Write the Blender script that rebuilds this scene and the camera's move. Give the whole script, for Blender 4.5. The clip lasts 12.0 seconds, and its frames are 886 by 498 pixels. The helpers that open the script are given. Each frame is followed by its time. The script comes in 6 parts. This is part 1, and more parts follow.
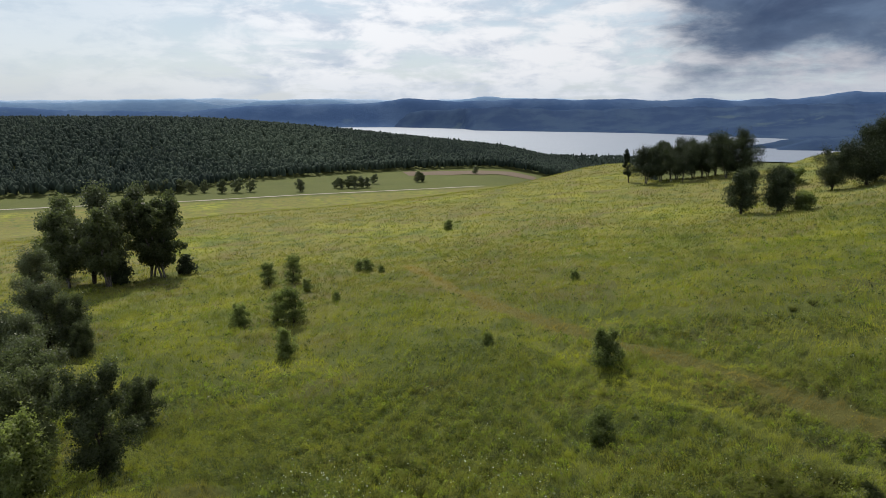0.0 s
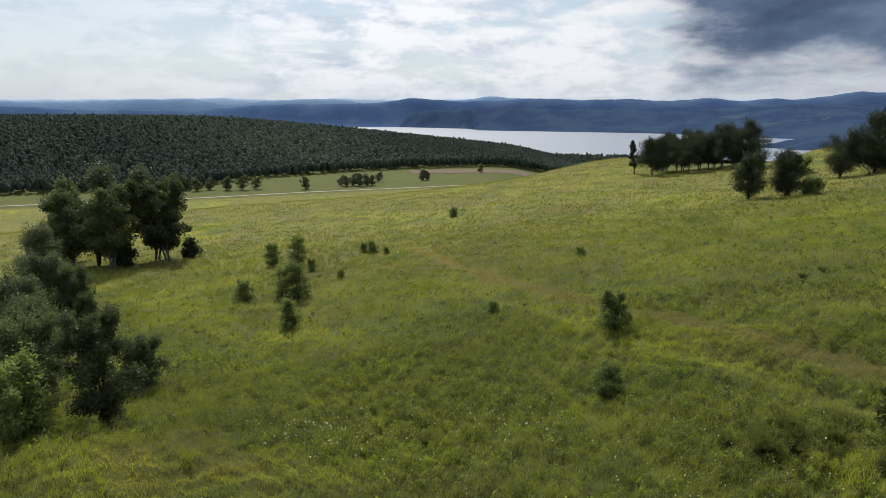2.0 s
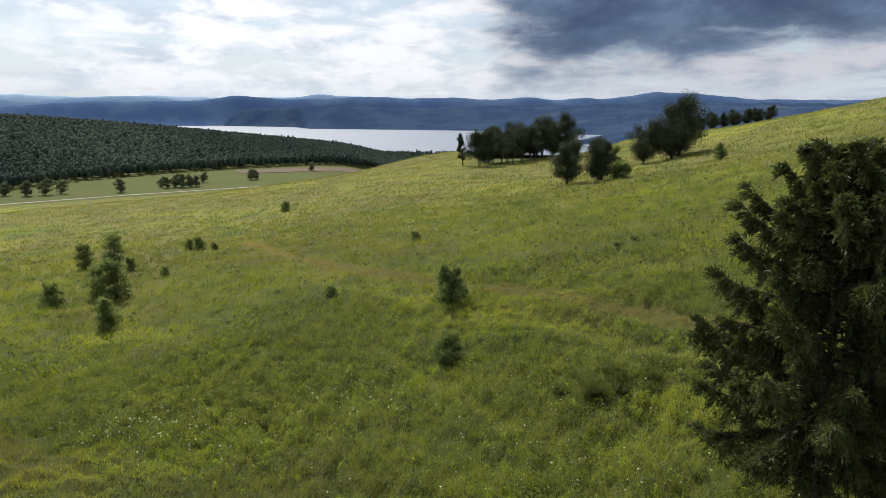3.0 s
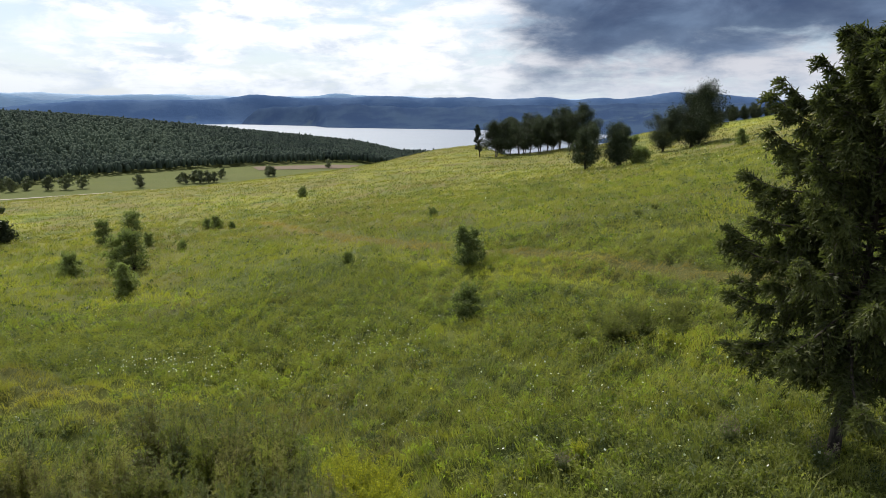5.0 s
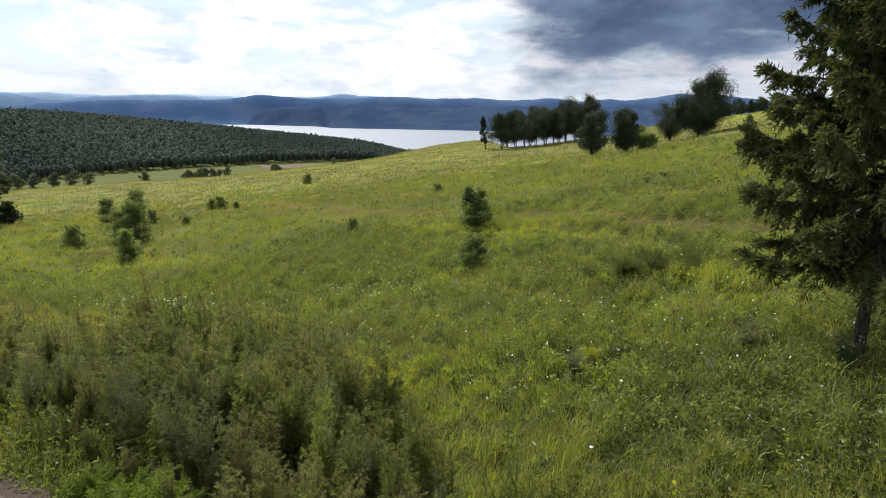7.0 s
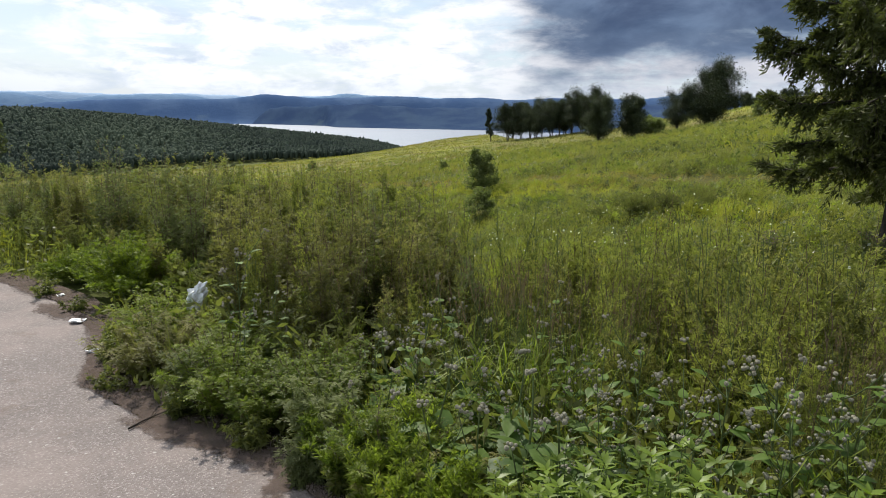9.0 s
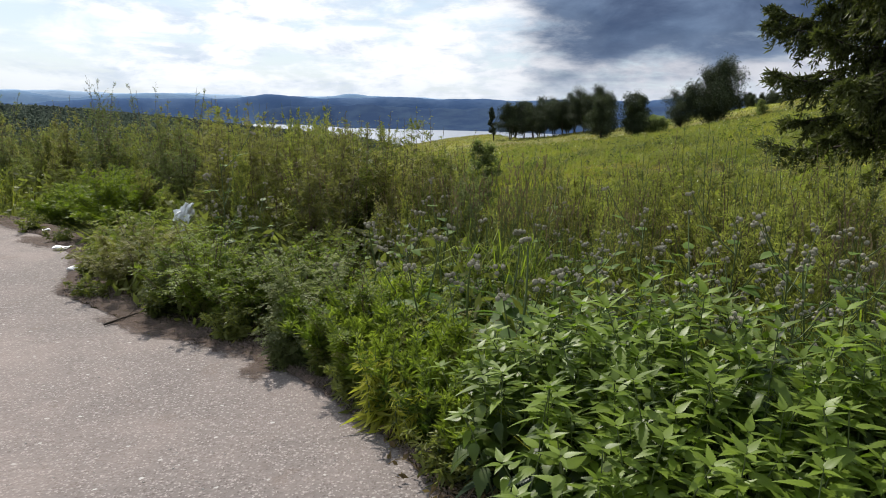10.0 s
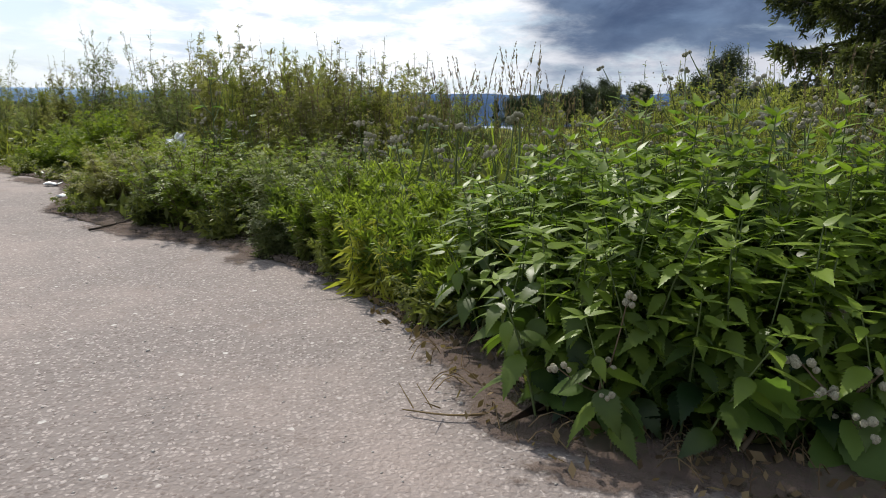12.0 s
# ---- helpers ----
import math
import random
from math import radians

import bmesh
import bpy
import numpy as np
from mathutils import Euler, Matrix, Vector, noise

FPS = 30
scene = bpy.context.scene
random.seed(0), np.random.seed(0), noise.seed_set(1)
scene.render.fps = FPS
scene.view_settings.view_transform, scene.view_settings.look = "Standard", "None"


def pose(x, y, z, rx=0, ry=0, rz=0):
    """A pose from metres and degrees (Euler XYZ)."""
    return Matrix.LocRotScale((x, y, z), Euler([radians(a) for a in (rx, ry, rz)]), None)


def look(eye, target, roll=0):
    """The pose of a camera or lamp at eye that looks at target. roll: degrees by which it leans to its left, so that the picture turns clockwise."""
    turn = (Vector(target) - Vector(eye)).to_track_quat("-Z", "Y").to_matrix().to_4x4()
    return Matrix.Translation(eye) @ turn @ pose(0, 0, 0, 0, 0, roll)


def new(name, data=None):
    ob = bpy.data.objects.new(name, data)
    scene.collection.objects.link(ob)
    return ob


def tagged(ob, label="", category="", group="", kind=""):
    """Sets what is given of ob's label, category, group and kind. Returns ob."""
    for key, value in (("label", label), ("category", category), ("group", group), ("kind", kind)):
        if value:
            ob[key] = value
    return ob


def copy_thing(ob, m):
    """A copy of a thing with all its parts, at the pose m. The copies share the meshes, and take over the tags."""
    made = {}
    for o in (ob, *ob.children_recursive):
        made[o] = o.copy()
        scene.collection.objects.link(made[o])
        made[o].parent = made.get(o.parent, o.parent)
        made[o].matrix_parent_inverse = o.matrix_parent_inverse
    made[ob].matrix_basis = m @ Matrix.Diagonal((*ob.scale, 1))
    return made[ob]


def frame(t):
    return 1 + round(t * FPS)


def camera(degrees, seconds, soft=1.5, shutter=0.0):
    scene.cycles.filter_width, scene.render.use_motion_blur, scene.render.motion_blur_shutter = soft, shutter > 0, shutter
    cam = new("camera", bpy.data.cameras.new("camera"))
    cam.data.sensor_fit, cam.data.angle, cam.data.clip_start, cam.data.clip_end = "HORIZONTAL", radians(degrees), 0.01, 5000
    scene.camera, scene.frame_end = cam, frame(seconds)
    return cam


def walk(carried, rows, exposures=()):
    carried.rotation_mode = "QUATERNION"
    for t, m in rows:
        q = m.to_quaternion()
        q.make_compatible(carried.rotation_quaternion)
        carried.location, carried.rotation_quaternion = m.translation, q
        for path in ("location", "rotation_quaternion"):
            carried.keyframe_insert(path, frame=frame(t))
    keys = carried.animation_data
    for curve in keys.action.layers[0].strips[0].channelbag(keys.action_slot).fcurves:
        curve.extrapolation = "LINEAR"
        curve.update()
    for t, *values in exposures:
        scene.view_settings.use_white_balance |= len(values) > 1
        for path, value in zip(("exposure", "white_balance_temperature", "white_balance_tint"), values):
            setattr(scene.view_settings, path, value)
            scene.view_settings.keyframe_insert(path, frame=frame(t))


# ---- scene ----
cam = camera(64.9, 12.0, 0.9)
# seconds, place in metres, turn in degrees
ROWS = [
    (0.0, 0.137, -0.221, 16.005, 78.5, -0.0, 0.0),
    (0.5, 0.142, -0.245, 15.221, 78.51, -0.023, 0.086),
    (1.0, 0.12, -0.274, 14.437, 78.52, -0.037, 0.171),
    (1.5, 0.107, -0.292, 13.633, 78.53, -0.054, 0.287),
    (2.0, 0.089, -0.286, 12.838, 78.53, -0.079, 0.414),
    (2.1, 0.095, -0.28, 12.679, 78.53, -0.081, 0.404),
    (2.2, 0.12, -0.261, 12.519, 78.53, -0.062, 0.298),
    (2.3, 0.157, -0.234, 12.357, 78.521, -0.046, -0.725),
    (2.4, 0.201, -0.19, 12.194, 78.512, -0.067, -2.589),
    (2.5, 0.231, -0.136, 12.029, 78.509, -0.12, -5.363),
    (2.6, 0.221, -0.11, 11.873, 78.493, -0.149, -8.132),
    (2.7, 0.184, -0.098, 11.719, 78.482, -0.17, -10.319),
    (2.8, 0.137, -0.087, 11.566, 78.468, -0.189, -11.793),
    (2.9, 0.1, -0.078, 11.415, 78.457, -0.201, -12.728),
    (3.0, 0.072, -0.074, 11.264, 78.442, -0.2, -13.289),
    (3.2, 0.045, -0.073, 10.96, 78.431, -0.212, -13.5),
    (3.7, -0.006, -0.079, 10.172, 78.427, -0.246, -12.954),
    (4.3, -0.051, -0.082, 9.23, 78.421, -0.326, -12.327),
    (5.0, -0.09, -0.08, 8.143, 78.425, -0.391, -11.937),
    (5.5, -0.132, -0.032, 7.341, 78.461, -0.369, -11.829),
    (6.0, -0.13, 0.006, 6.528, 78.486, -0.415, -11.698),
    (6.5, -0.116, 0.027, 5.711, 78.522, -0.456, -11.598),
    (7.0, -0.125, 0.048, 4.88, 78.539, -0.57, -11.504),
    (7.2, -0.125, 0.048, 4.56, 78.539, -0.57, -11.464),
    (8.8, -0.16, 0.17, 2.217, 78.533, -0.648, -11.08),
    (9.0, -0.157, 0.189, 2.023, 78.533, -0.648, -11.08),
    (9.5, -0.14, 0.233, 1.619, 78.56, -0.823, -10.984),
    (10.0, -0.073, 0.249, 1.321, 78.605, -0.947, -10.837),
    (10.5, -0.034, 0.257, 1.095, 78.642, -1.007, -10.733),
    (11.0, 0.009, 0.252, 0.923, 78.629, -1.064, -10.661),
    (11.5, 0.013, 0.241, 0.815, 78.415, -0.813, -10.578),
    (12.0, 0.006, 0.229, 0.761, 78.221, -0.592, -10.49),
]
walk(cam, [(t, pose(x, y, z, rx, ry, rz)) for t, x, y, z, rx, ry, rz in ROWS],
     [(0.0, -0.22), (2.0, -0.17), (3.2, 0.0), (5.0, 0.12), (6.5, 0.20), (9.0, 0.15), (10.5, 0.12), (12.0, 0.17)])

# ---- light ----
SUN_AZ, SUN_EL = radians(-17), radians(47)          # azimuth from +y towards +x
sun = new("sun", bpy.data.lights.new("sun", "SUN"))
sun.data.energy, sun.data.angle, sun.data.color = 4.6, radians(0.7), (1.0, 0.95, 0.86)
toward = Vector((math.sin(SUN_AZ) * math.cos(SUN_EL), math.cos(SUN_AZ) * math.cos(SUN_EL), math.sin(SUN_EL)))
sun.matrix_world = look(toward * 50, (0, 0, 0))


class Nodes:
    """Shortcuts for a node tree."""

    def __init__(self, tree):
        self.tree = tree
        tree.nodes.clear()

    def add(self, kind, **values):
        node = self.tree.nodes.new(kind)
        for key, value in values.items():
            setattr(node, key, value)
        return node

    def put(self, socket, value):
        if isinstance(value, bpy.types.NodeSocket):
            self.tree.links.new(value, socket)
        elif isinstance(value, (tuple, list)) and len(value) == 3 and socket.type == "RGBA":
            socket.default_value = (*value, 1)
        else:
            socket.default_value = value

    def math(self, op, a, b=0.0, clamp=False):
        n = self.add("ShaderNodeMath", operation=op, use_clamp=clamp)
        self.put(n.inputs[0], a), self.put(n.inputs[1], b)
        return n.outputs[0]

    def mix(self, fac, a, b, blend="MIX"):
        n = self.add("ShaderNodeMix", data_type="RGBA", blend_type=blend)
        self.put(n.inputs[0], fac), self.put(n.inputs[6], a), self.put(n.inputs[7], b)
        return n.outputs[2]

    def noise(self, vec, scale, detail=4.0, rough=0.55, warp=0.0):
        n = self.add("ShaderNodeTexNoise")
        if vec:
            self.put(n.inputs["Vector"], vec)
        n.inputs["Scale"].default_value, n.inputs["Detail"].default_value = scale, detail
        n.inputs["Roughness"].default_value, n.inputs["Distortion"].default_value = rough, warp
        return n.outputs[0]

    def step(self, value, low, high, to_low=0.0, to_high=1.0):
        n = self.add("ShaderNodeMapRange", interpolation_type="SMOOTHSTEP")
        self.put(n.inputs[0], value)
        for i, v in enumerate((low, high, to_low, to_high)):
            n.inputs[i + 1].default_value = v
        return n.outputs[0]

    def join(self, x, y, z=0.0):
        n = self.add("ShaderNodeCombineXYZ")
        for i, v in enumerate((x, y, z)):
            self.put(n.inputs[i], v)
        return n.outputs[0]


def build_sky():
    world = bpy.data.worlds.new("sky")
    scene.world = world
    world.use_nodes = True
    n = Nodes(world.node_tree)
    clear = n.add("ShaderNodeTexSky", sky_type="NISHITA", sun_disc=False, sun_elevation=SUN_EL, sun_rotation=SUN_AZ)
    way = n.add("ShaderNodeTexCoord").outputs["Generated"]
    sep = n.add("ShaderNodeSeparateXYZ")
    n.put(sep.inputs[0], way)
    x, y, z = sep.outputs
    up = n.math("MAXIMUM", z, 0.0)
    low = n.math("ADD", up, 0.11)
    plane = n.join(n.math("DIVIDE", x, low), n.math("DIVIDE", y, low), 0.0)
    az = n.math("ARCTAN2", x, y)
    el = n.math("ARCSINE", z)
    # broken white deck
    puff = n.noise(plane, 0.9, 9, 0.58, 0.6)
    fine = n.noise(n.join(n.math("MULTIPLY", az, 5.0), n.math("MULTIPLY", el, 12.0), 3.0), 2.2, 9, 0.58, 0.3)
    cover = n.step(n.math("ADD", n.math("MULTIPLY", puff, 0.6), n.math("MULTIPLY", fine, 0.45)), 0.40, 0.56)
    pale = n.step(az, -0.50, -0.10)                       # thinner cover towards the left
    cover = n.math("MULTIPLY", cover, n.math("ADD", n.math("MULTIPLY", pale, 0.7), 0.3))
    heap = n.noise(n.join(n.math("MULTIPLY", az, 9.0), n.math("MULTIPLY", el, 24.0), 5.0), 1.6, 9, 0.60, 0.2)
    shade = n.step(n.math("ADD", n.math("MULTIPLY", fine, 0.5), n.math("MULTIPLY", heap, 0.5)), 0.37, 0.56)
    white = n.mix(shade, (0.56, 0.64, 0.76), (0.95, 0.97, 1.01))
    glow_dir = n.add("ShaderNodeVectorMath", operation="DOT_PRODUCT")
    n.put(glow_dir.inputs[0], way)
    glow_dir.inputs[1].default_value = toward
    glow = n.step(glow_dir.outputs["Value"], 0.60, 1.0, 1.0, 1.4)
    white = n.mix(1.0, white, n.join(glow, glow, glow), "MULTIPLY")
    blue = n.mix(0.62, n.mix(1.0, clear.outputs[0], (0.10, 0.10, 0.10), "MULTIPLY"), (0.66, 0.80, 0.95))
    dim = n.step(az, 0.20, 0.44, 1.0, 0.66)               # duller under the bank
    white = n.mix(1.0, white, n.join(dim, dim, n.math("ADD", n.math("MULTIPLY", dim, 0.9), 0.1)), "MULTIPLY")
    sky = n.mix(cover, blue, white)
    # heavy grey cloud bank: a slanting left side, a ragged foot that lifts to the right
    wisp = n.noise(n.join(n.math("MULTIPLY", az, 5.0), n.math("MULTIPLY", el, 13.0), 7.0), 1.7, 10, 0.60, 0.25)
    roll = n.noise(n.join(n.math("MULTIPLY", az, 4.0), n.math("MULTIPLY", el, 9.5), 1.0), 1.6, 9, 0.56, 0.35)
    rag = n.math("MULTIPLY", n.math("SUBTRACT", wisp, 0.5), 0.12)
    flank = n.math("ADD", n.math("SUBTRACT", az, 0.335), n.math("MULTIPLY", el, 0.55))
    foot = n.math("SUBTRACT", el, n.math("ADD", n.step(az, 0.37, 0.50, 0.026, 0.050), n.step(az, 0.55, 0.9, 0.0, 0.03)))
    depth = n.math("ADD", n.math("MINIMUM", n.math("MULTIPLY", flank, 0.42), foot), rag)
    bank = n.step(depth, -0.010, 0.040, 0.0, 0.97)
    bank = n.math("MULTIPLY", bank, n.math("MULTIPLY", n.step(az, 1.5, 1.1), n.step(el, 0.9, 0.6)))
    tone = n.math("ADD", n.math("MULTIPLY", roll, 0.75), n.math("MULTIPLY", wisp, 0.25))
    grey = n.mix(n.step(tone, 0.40, 0.66), (0.048, 0.082, 0.165), (0.160, 0.232, 0.365))
    grey = n.mix(n.step(depth, 0.075, 0.01, 0.0, 0.45), grey, (0.23, 0.31, 0.44))
    sky = n.mix(bank, sky, grey)
    haze = n.step(el, 0.0, 0.06, 0.45, 0.0)
    sky = n.mix(haze, sky, (0.66, 0.74, 0.84))
    back = n.add("ShaderNodeBackground")
    n.put(back.inputs[0], sky)
    back.inputs[1].default_value = 1.0
    n.put(n.add("ShaderNodeOutputWorld").inputs[0], back.outputs[0])


build_sky()

# ---- materials ----


def material(name):
    m = bpy.data.materials.new(name)
    m.use_nodes = True
    return m, Nodes(m.node_tree)


def finish(n, base, rough=0.8, bump=None, strength=0.3, distance=0.02, metal=0.0, spec=0.3):
    p = n.add("ShaderNodeBsdfPrincipled")
    n.put(p.inputs["Base Color"], base), n.put(p.inputs["Roughness"], rough)
    p.inputs["Metallic"].default_value, p.inputs["Specular IOR Level"].default_value = metal, spec
    if bump is not None:
        b = n.add("ShaderNodeBump")
        b.inputs["Strength"].default_value, b.inputs["Distance"].default_value = strength, distance
        n.put(b.inputs["Height"], bump), n.put(p.inputs["Normal"], b.outputs[0])
    n.put(n.add("ShaderNodeOutputMaterial").inputs[0], p.outputs[0])
    return p


def place(n):
    return n.add("ShaderNodeNewGeometry").outputs["Position"]


def leafy(name, dark, light, through_light=0.4, rough=0.55, scale=2.0, gloss=0.16):
    """Thin leaves: they let light through. The tint attribute, the object and the place vary the colour."""
    m, n = material(name)
    tint = n.add("ShaderNodeAttribute", attribute_name="tint").outputs["Fac"]
    rnd = n.add("ShaderNodeObjectInfo").outputs["Random"]
    spots = n.noise(place(n), scale, 3)
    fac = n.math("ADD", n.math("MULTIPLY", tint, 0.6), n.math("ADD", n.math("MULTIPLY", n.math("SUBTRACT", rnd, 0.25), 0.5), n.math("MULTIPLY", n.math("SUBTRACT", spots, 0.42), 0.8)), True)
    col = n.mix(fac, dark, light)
    p = n.add("ShaderNodeBsdfPrincipled")
    n.put(p.inputs["Base Color"], col)
    p.inputs["Roughness"].default_value, p.inputs["Specular IOR Level"].default_value = rough, gloss
    t = n.add("ShaderNodeBsdfTranslucent")
    n.put(t.inputs[0], n.mix(1.0, col, (1.3, 1.5, 0.8), "MULTIPLY"))
    s = n.add("ShaderNodeMixShader")
    s.inputs[0].default_value = through_light
    n.put(s.inputs[1], p.outputs[0]), n.put(s.inputs[2], t.outputs[0])
    n.put(n.add("ShaderNodeOutputMaterial").inputs[0], s.outputs[0])
    return m


def meadow_colour(n):
    """Colour of the meadow's plants by place: fresh, straw and herb patches."""
    pos = place(n)
    big, mid, small = n.noise(pos, 0.017, 5), n.noise(pos, 0.09, 6, 0.62), n.noise(pos, 0.6, 5, 0.65)
    worn = n.add("ShaderNodeAttribute", attribute_name="worn").outputs["Fac"]
    fresh = n.mix(n.step(mid, 0.38, 0.62), (0.165, 0.192, 0.028), (0.360, 0.358, 0.049))
    straw = n.mix(n.step(small, 0.3, 0.7), (0.165, 0.152, 0.044), (0.250, 0.216, 0.072))
    sep = n.add("ShaderNodeSeparateXYZ")
    n.put(sep.inputs[0], pos)
    upper = n.step(sep.outputs[1], 45.0, 120.0, -0.10, 0.07)      # the farther meadow is drier
    col = n.mix(n.step(n.math("ADD", upper, n.math("ADD", big, n.math("MULTIPLY", mid, 0.35))), 0.54, 0.82, 0.08, 0.85), fresh, straw)
    sage, dun = n.noise(pos, 0.15, 5, 0.6, 0.4), n.noise(pos, 0.07, 6, 0.62, 0.6)
    col = n.mix(n.step(sage, 0.50, 0.60, 0.0, 0.6), col, (0.100, 0.132, 0.048))          # grey-green herbs
    col = n.mix(n.step(dun, 0.53, 0.62, 0.0, 0.7), col, (0.195, 0.158, 0.068))          # grass in brown seed
    col = n.mix(n.step(small, 0.56, 0.70, 0.0, 0.5), col, (0.062, 0.096, 0.026))
    col = n.mix(n.math("MULTIPLY", worn, -0.85, True), col, (0.330, 0.345, 0.050))
    return n.mix(n.math("MULTIPLY", worn, 0.92, True), col, (0.265, 0.200, 0.056))


def meadow_ground():
    m, n = material("meadow ground")
    sep = n.add("ShaderNodeSeparateXYZ")
    n.put(sep.inputs[0], place(n))
    # dark green under-layer: the shade between plants, painted as ground colour
    soil = n.mix(n.noise(place(n), 4.0, 6), (0.016, 0.026, 0.007), (0.075, 0.085, 0.022))
    col = n.mix(n.step(sep.outputs[1], 40.0, 170.0, 0.80, 0.22), meadow_colour(n), soil)
    across = n.math("SUBTRACT", sep.outputs[1], n.math("MULTIPLY", sep.outputs[0], 0.47))
    pasture = n.mix(n.noise(place(n), 0.02, 5), (0.066, 0.084, 0.024), (0.112, 0.120, 0.036))
    col = n.mix(n.step(across, 870.0, 900.0, 0.0, 0.9), col, pasture)
    finish(n, col, 0.95, n.noise(place(n), 3.0, 8, 0.7), 0.9, 0.25, spec=0.1)
    return m


def grass_blades():
    m, n = material("grass blades")
    tint = n.add("ShaderNodeAttribute", attribute_name="tint").outputs["Fac"]
    col = n.mix(tint, meadow_colour(n), n.mix(n.noise(place(n), 0.7, 3), (0.135, 0.190, 0.025), (0.32, 0.295, 0.085)))
    p = n.add("ShaderNodeBsdfPrincipled")
    n.put(p.inputs["Base Color"], col)
    p.inputs["Roughness"].default_value, p.inputs["Specular IOR Level"].default_value = 0.5, 0.35
    t = n.add("ShaderNodeBsdfTranslucent")
    n.put(t.inputs[0], n.mix(1.0, col, (1.45, 1.5, 0.8), "MULTIPLY"))
    s = n.add("ShaderNodeMixShader")
    s.inputs[0].default_value = 0.42
    n.put(s.inputs[1], p.outputs[0]), n.put(s.inputs[2], t.outputs[0])
    n.put(n.add("ShaderNodeOutputMaterial").inputs[0], s.outputs[0])
    return m


def asphalt_material():
    m, n = material("weathered asphalt")
    pos = place(n)
    shake = n.add("ShaderNodeTexNoise")
    n.put(shake.inputs["Vector"], pos)
    shake.inputs["Scale"].default_value = 60.0
    bent = n.add("ShaderNodeVectorMath", operation="MULTIPLY_ADD")
    n.put(bent.inputs[0], shake.outputs["Color"])
    bent.inputs[1].default_value = (0.02, 0.02, 0.0)
    n.put(bent.inputs[2], pos)
    v = n.add("ShaderNodeTexVoronoi")
    n.put(v.inputs["Vector"], bent.outputs[0])
    v.inputs["Scale"].default_value = 88.0
    chip = n.add("ShaderNodeSeparateColor")
    n.put(chip.inputs[0], v.outputs["Color"])
    stone = n.mix(n.step(chip.outputs[0], 0.15, 0.95), (0.130, 0.106, 0.097), (0.34, 0.298, 0.278))
    v2 = n.add("ShaderNodeTexVoronoi")
    n.put(v2.inputs["Vector"], bent.outputs[0])
    v2.inputs["Scale"].default_value = 38.0
    pale = n.add("ShaderNodeSeparateColor")
    n.put(pale.inputs[0], v2.outputs["Color"])
    col = n.mix(n.step(v.outputs["Distance"], 0.25, 0.62), stone, (0.175, 0.150, 0.140))
    col = n.mix(n.math("MULTIPLY", n.step(pale.outputs[1], 0.955, 0.99, 0.0, 0.7), n.step(v2.outputs["Distance"], 0.42, 0.20)), col, (0.56, 0.54, 0.51))
    col = n.mix(n.step(n.noise(pos, 0.9, 6, 0.6), 0.42, 0.68, 0.0, 0.55), col, (0.300, 0.245, 0.220))
    col = n.mix(n.step(n.noise(pos, 2.6, 5, 0.6, 0.6), 0.60, 0.72, 0.0, 0.55), col, (0.155, 0.115, 0.095))
    col = n.mix(n.step(n.noise(pos, 9.0, 4), 0.60, 0.74, 0.0, 0.4), col, (0.13, 0.1, 0.088))
    col = n.mix(n.step(n.noise(pos, 0.35, 5, 0.6, 0.8), 0.50, 0.66, 0.0, 0.30), col, (0.34, 0.275, 0.25))
    bump = n.math("SUBTRACT", n.math("MULTIPLY", n.noise(pos, 30.0, 4), 0.6), v.outputs["Distance"])
    finish(n, col, 0.88, bump, 0.6, 0.006, spec=0.25)
    return m


def soil_material(name, a, b, scale=5.0):
    m, n = material(name)
    pos = place(n)
    finish(n, n.mix(n.noise(pos, scale, 8, 0.65), a, b), 0.95, n.noise(pos, scale * 6, 6, 0.7), 0.8, 0.02, spec=0.15)
    return m


def silt_material():
    """Thin brown silt; towards its rim it thins out in specks."""
    m, n = material("brown silt")
    pos = place(n)
    col = n.mix(n.noise(pos, 7.0, 8, 0.65), (0.055, 0.039, 0.032), (0.17, 0.126, 0.104))
    p = finish(n, col, 0.95, n.noise(pos, 45.0, 6, 0.7), 0.8, 0.01, spec=0.15)
    tint = n.add("ShaderNodeAttribute", attribute_name="tint").outputs["Fac"]
    n.put(p.inputs["Alpha"], n.step(n.math("ADD", tint, n.math("MULTIPLY", n.math("SUBTRACT", n.noise(pos, 22.0, 7, 0.7), 0.5), 2.0)), 0.42, 0.85, 0.0, 0.75))
    return m


def bark_material(name, a, b, scale=9.0):
    m, n = material(name)
    pos = place(n)
    s = n.add("ShaderNodeVectorMath", operation="MULTIPLY")
    n.put(s.inputs[0], pos)
    s.inputs[1].default_value = (1, 1, 0.25)
    grain = n.noise(s.outputs[0], scale, 8, 0.65)
    finish(n, n.mix(n.step(grain, 0.35, 0.65), a, b), 0.9, grain, 0.9, 0.03, spec=0.15)
    return m


def birch_bark():
    m, n = material("birch bark")
    s = n.add("ShaderNodeVectorMath", operation="MULTIPLY")
    n.put(s.inputs[0], place(n))
    s.inputs[1].default_value = (1, 1, 4)
    col = n.mix(n.step(n.noise(s.outputs[0], 3.0, 5, 0.7), 0.5, 0.62), (0.52, 0.49, 0.45), (0.05, 0.04, 0.035))
    finish(n, col, 0.8, n.noise(s.outputs[0], 9.0, 5), 0.4, 0.02)
    return m


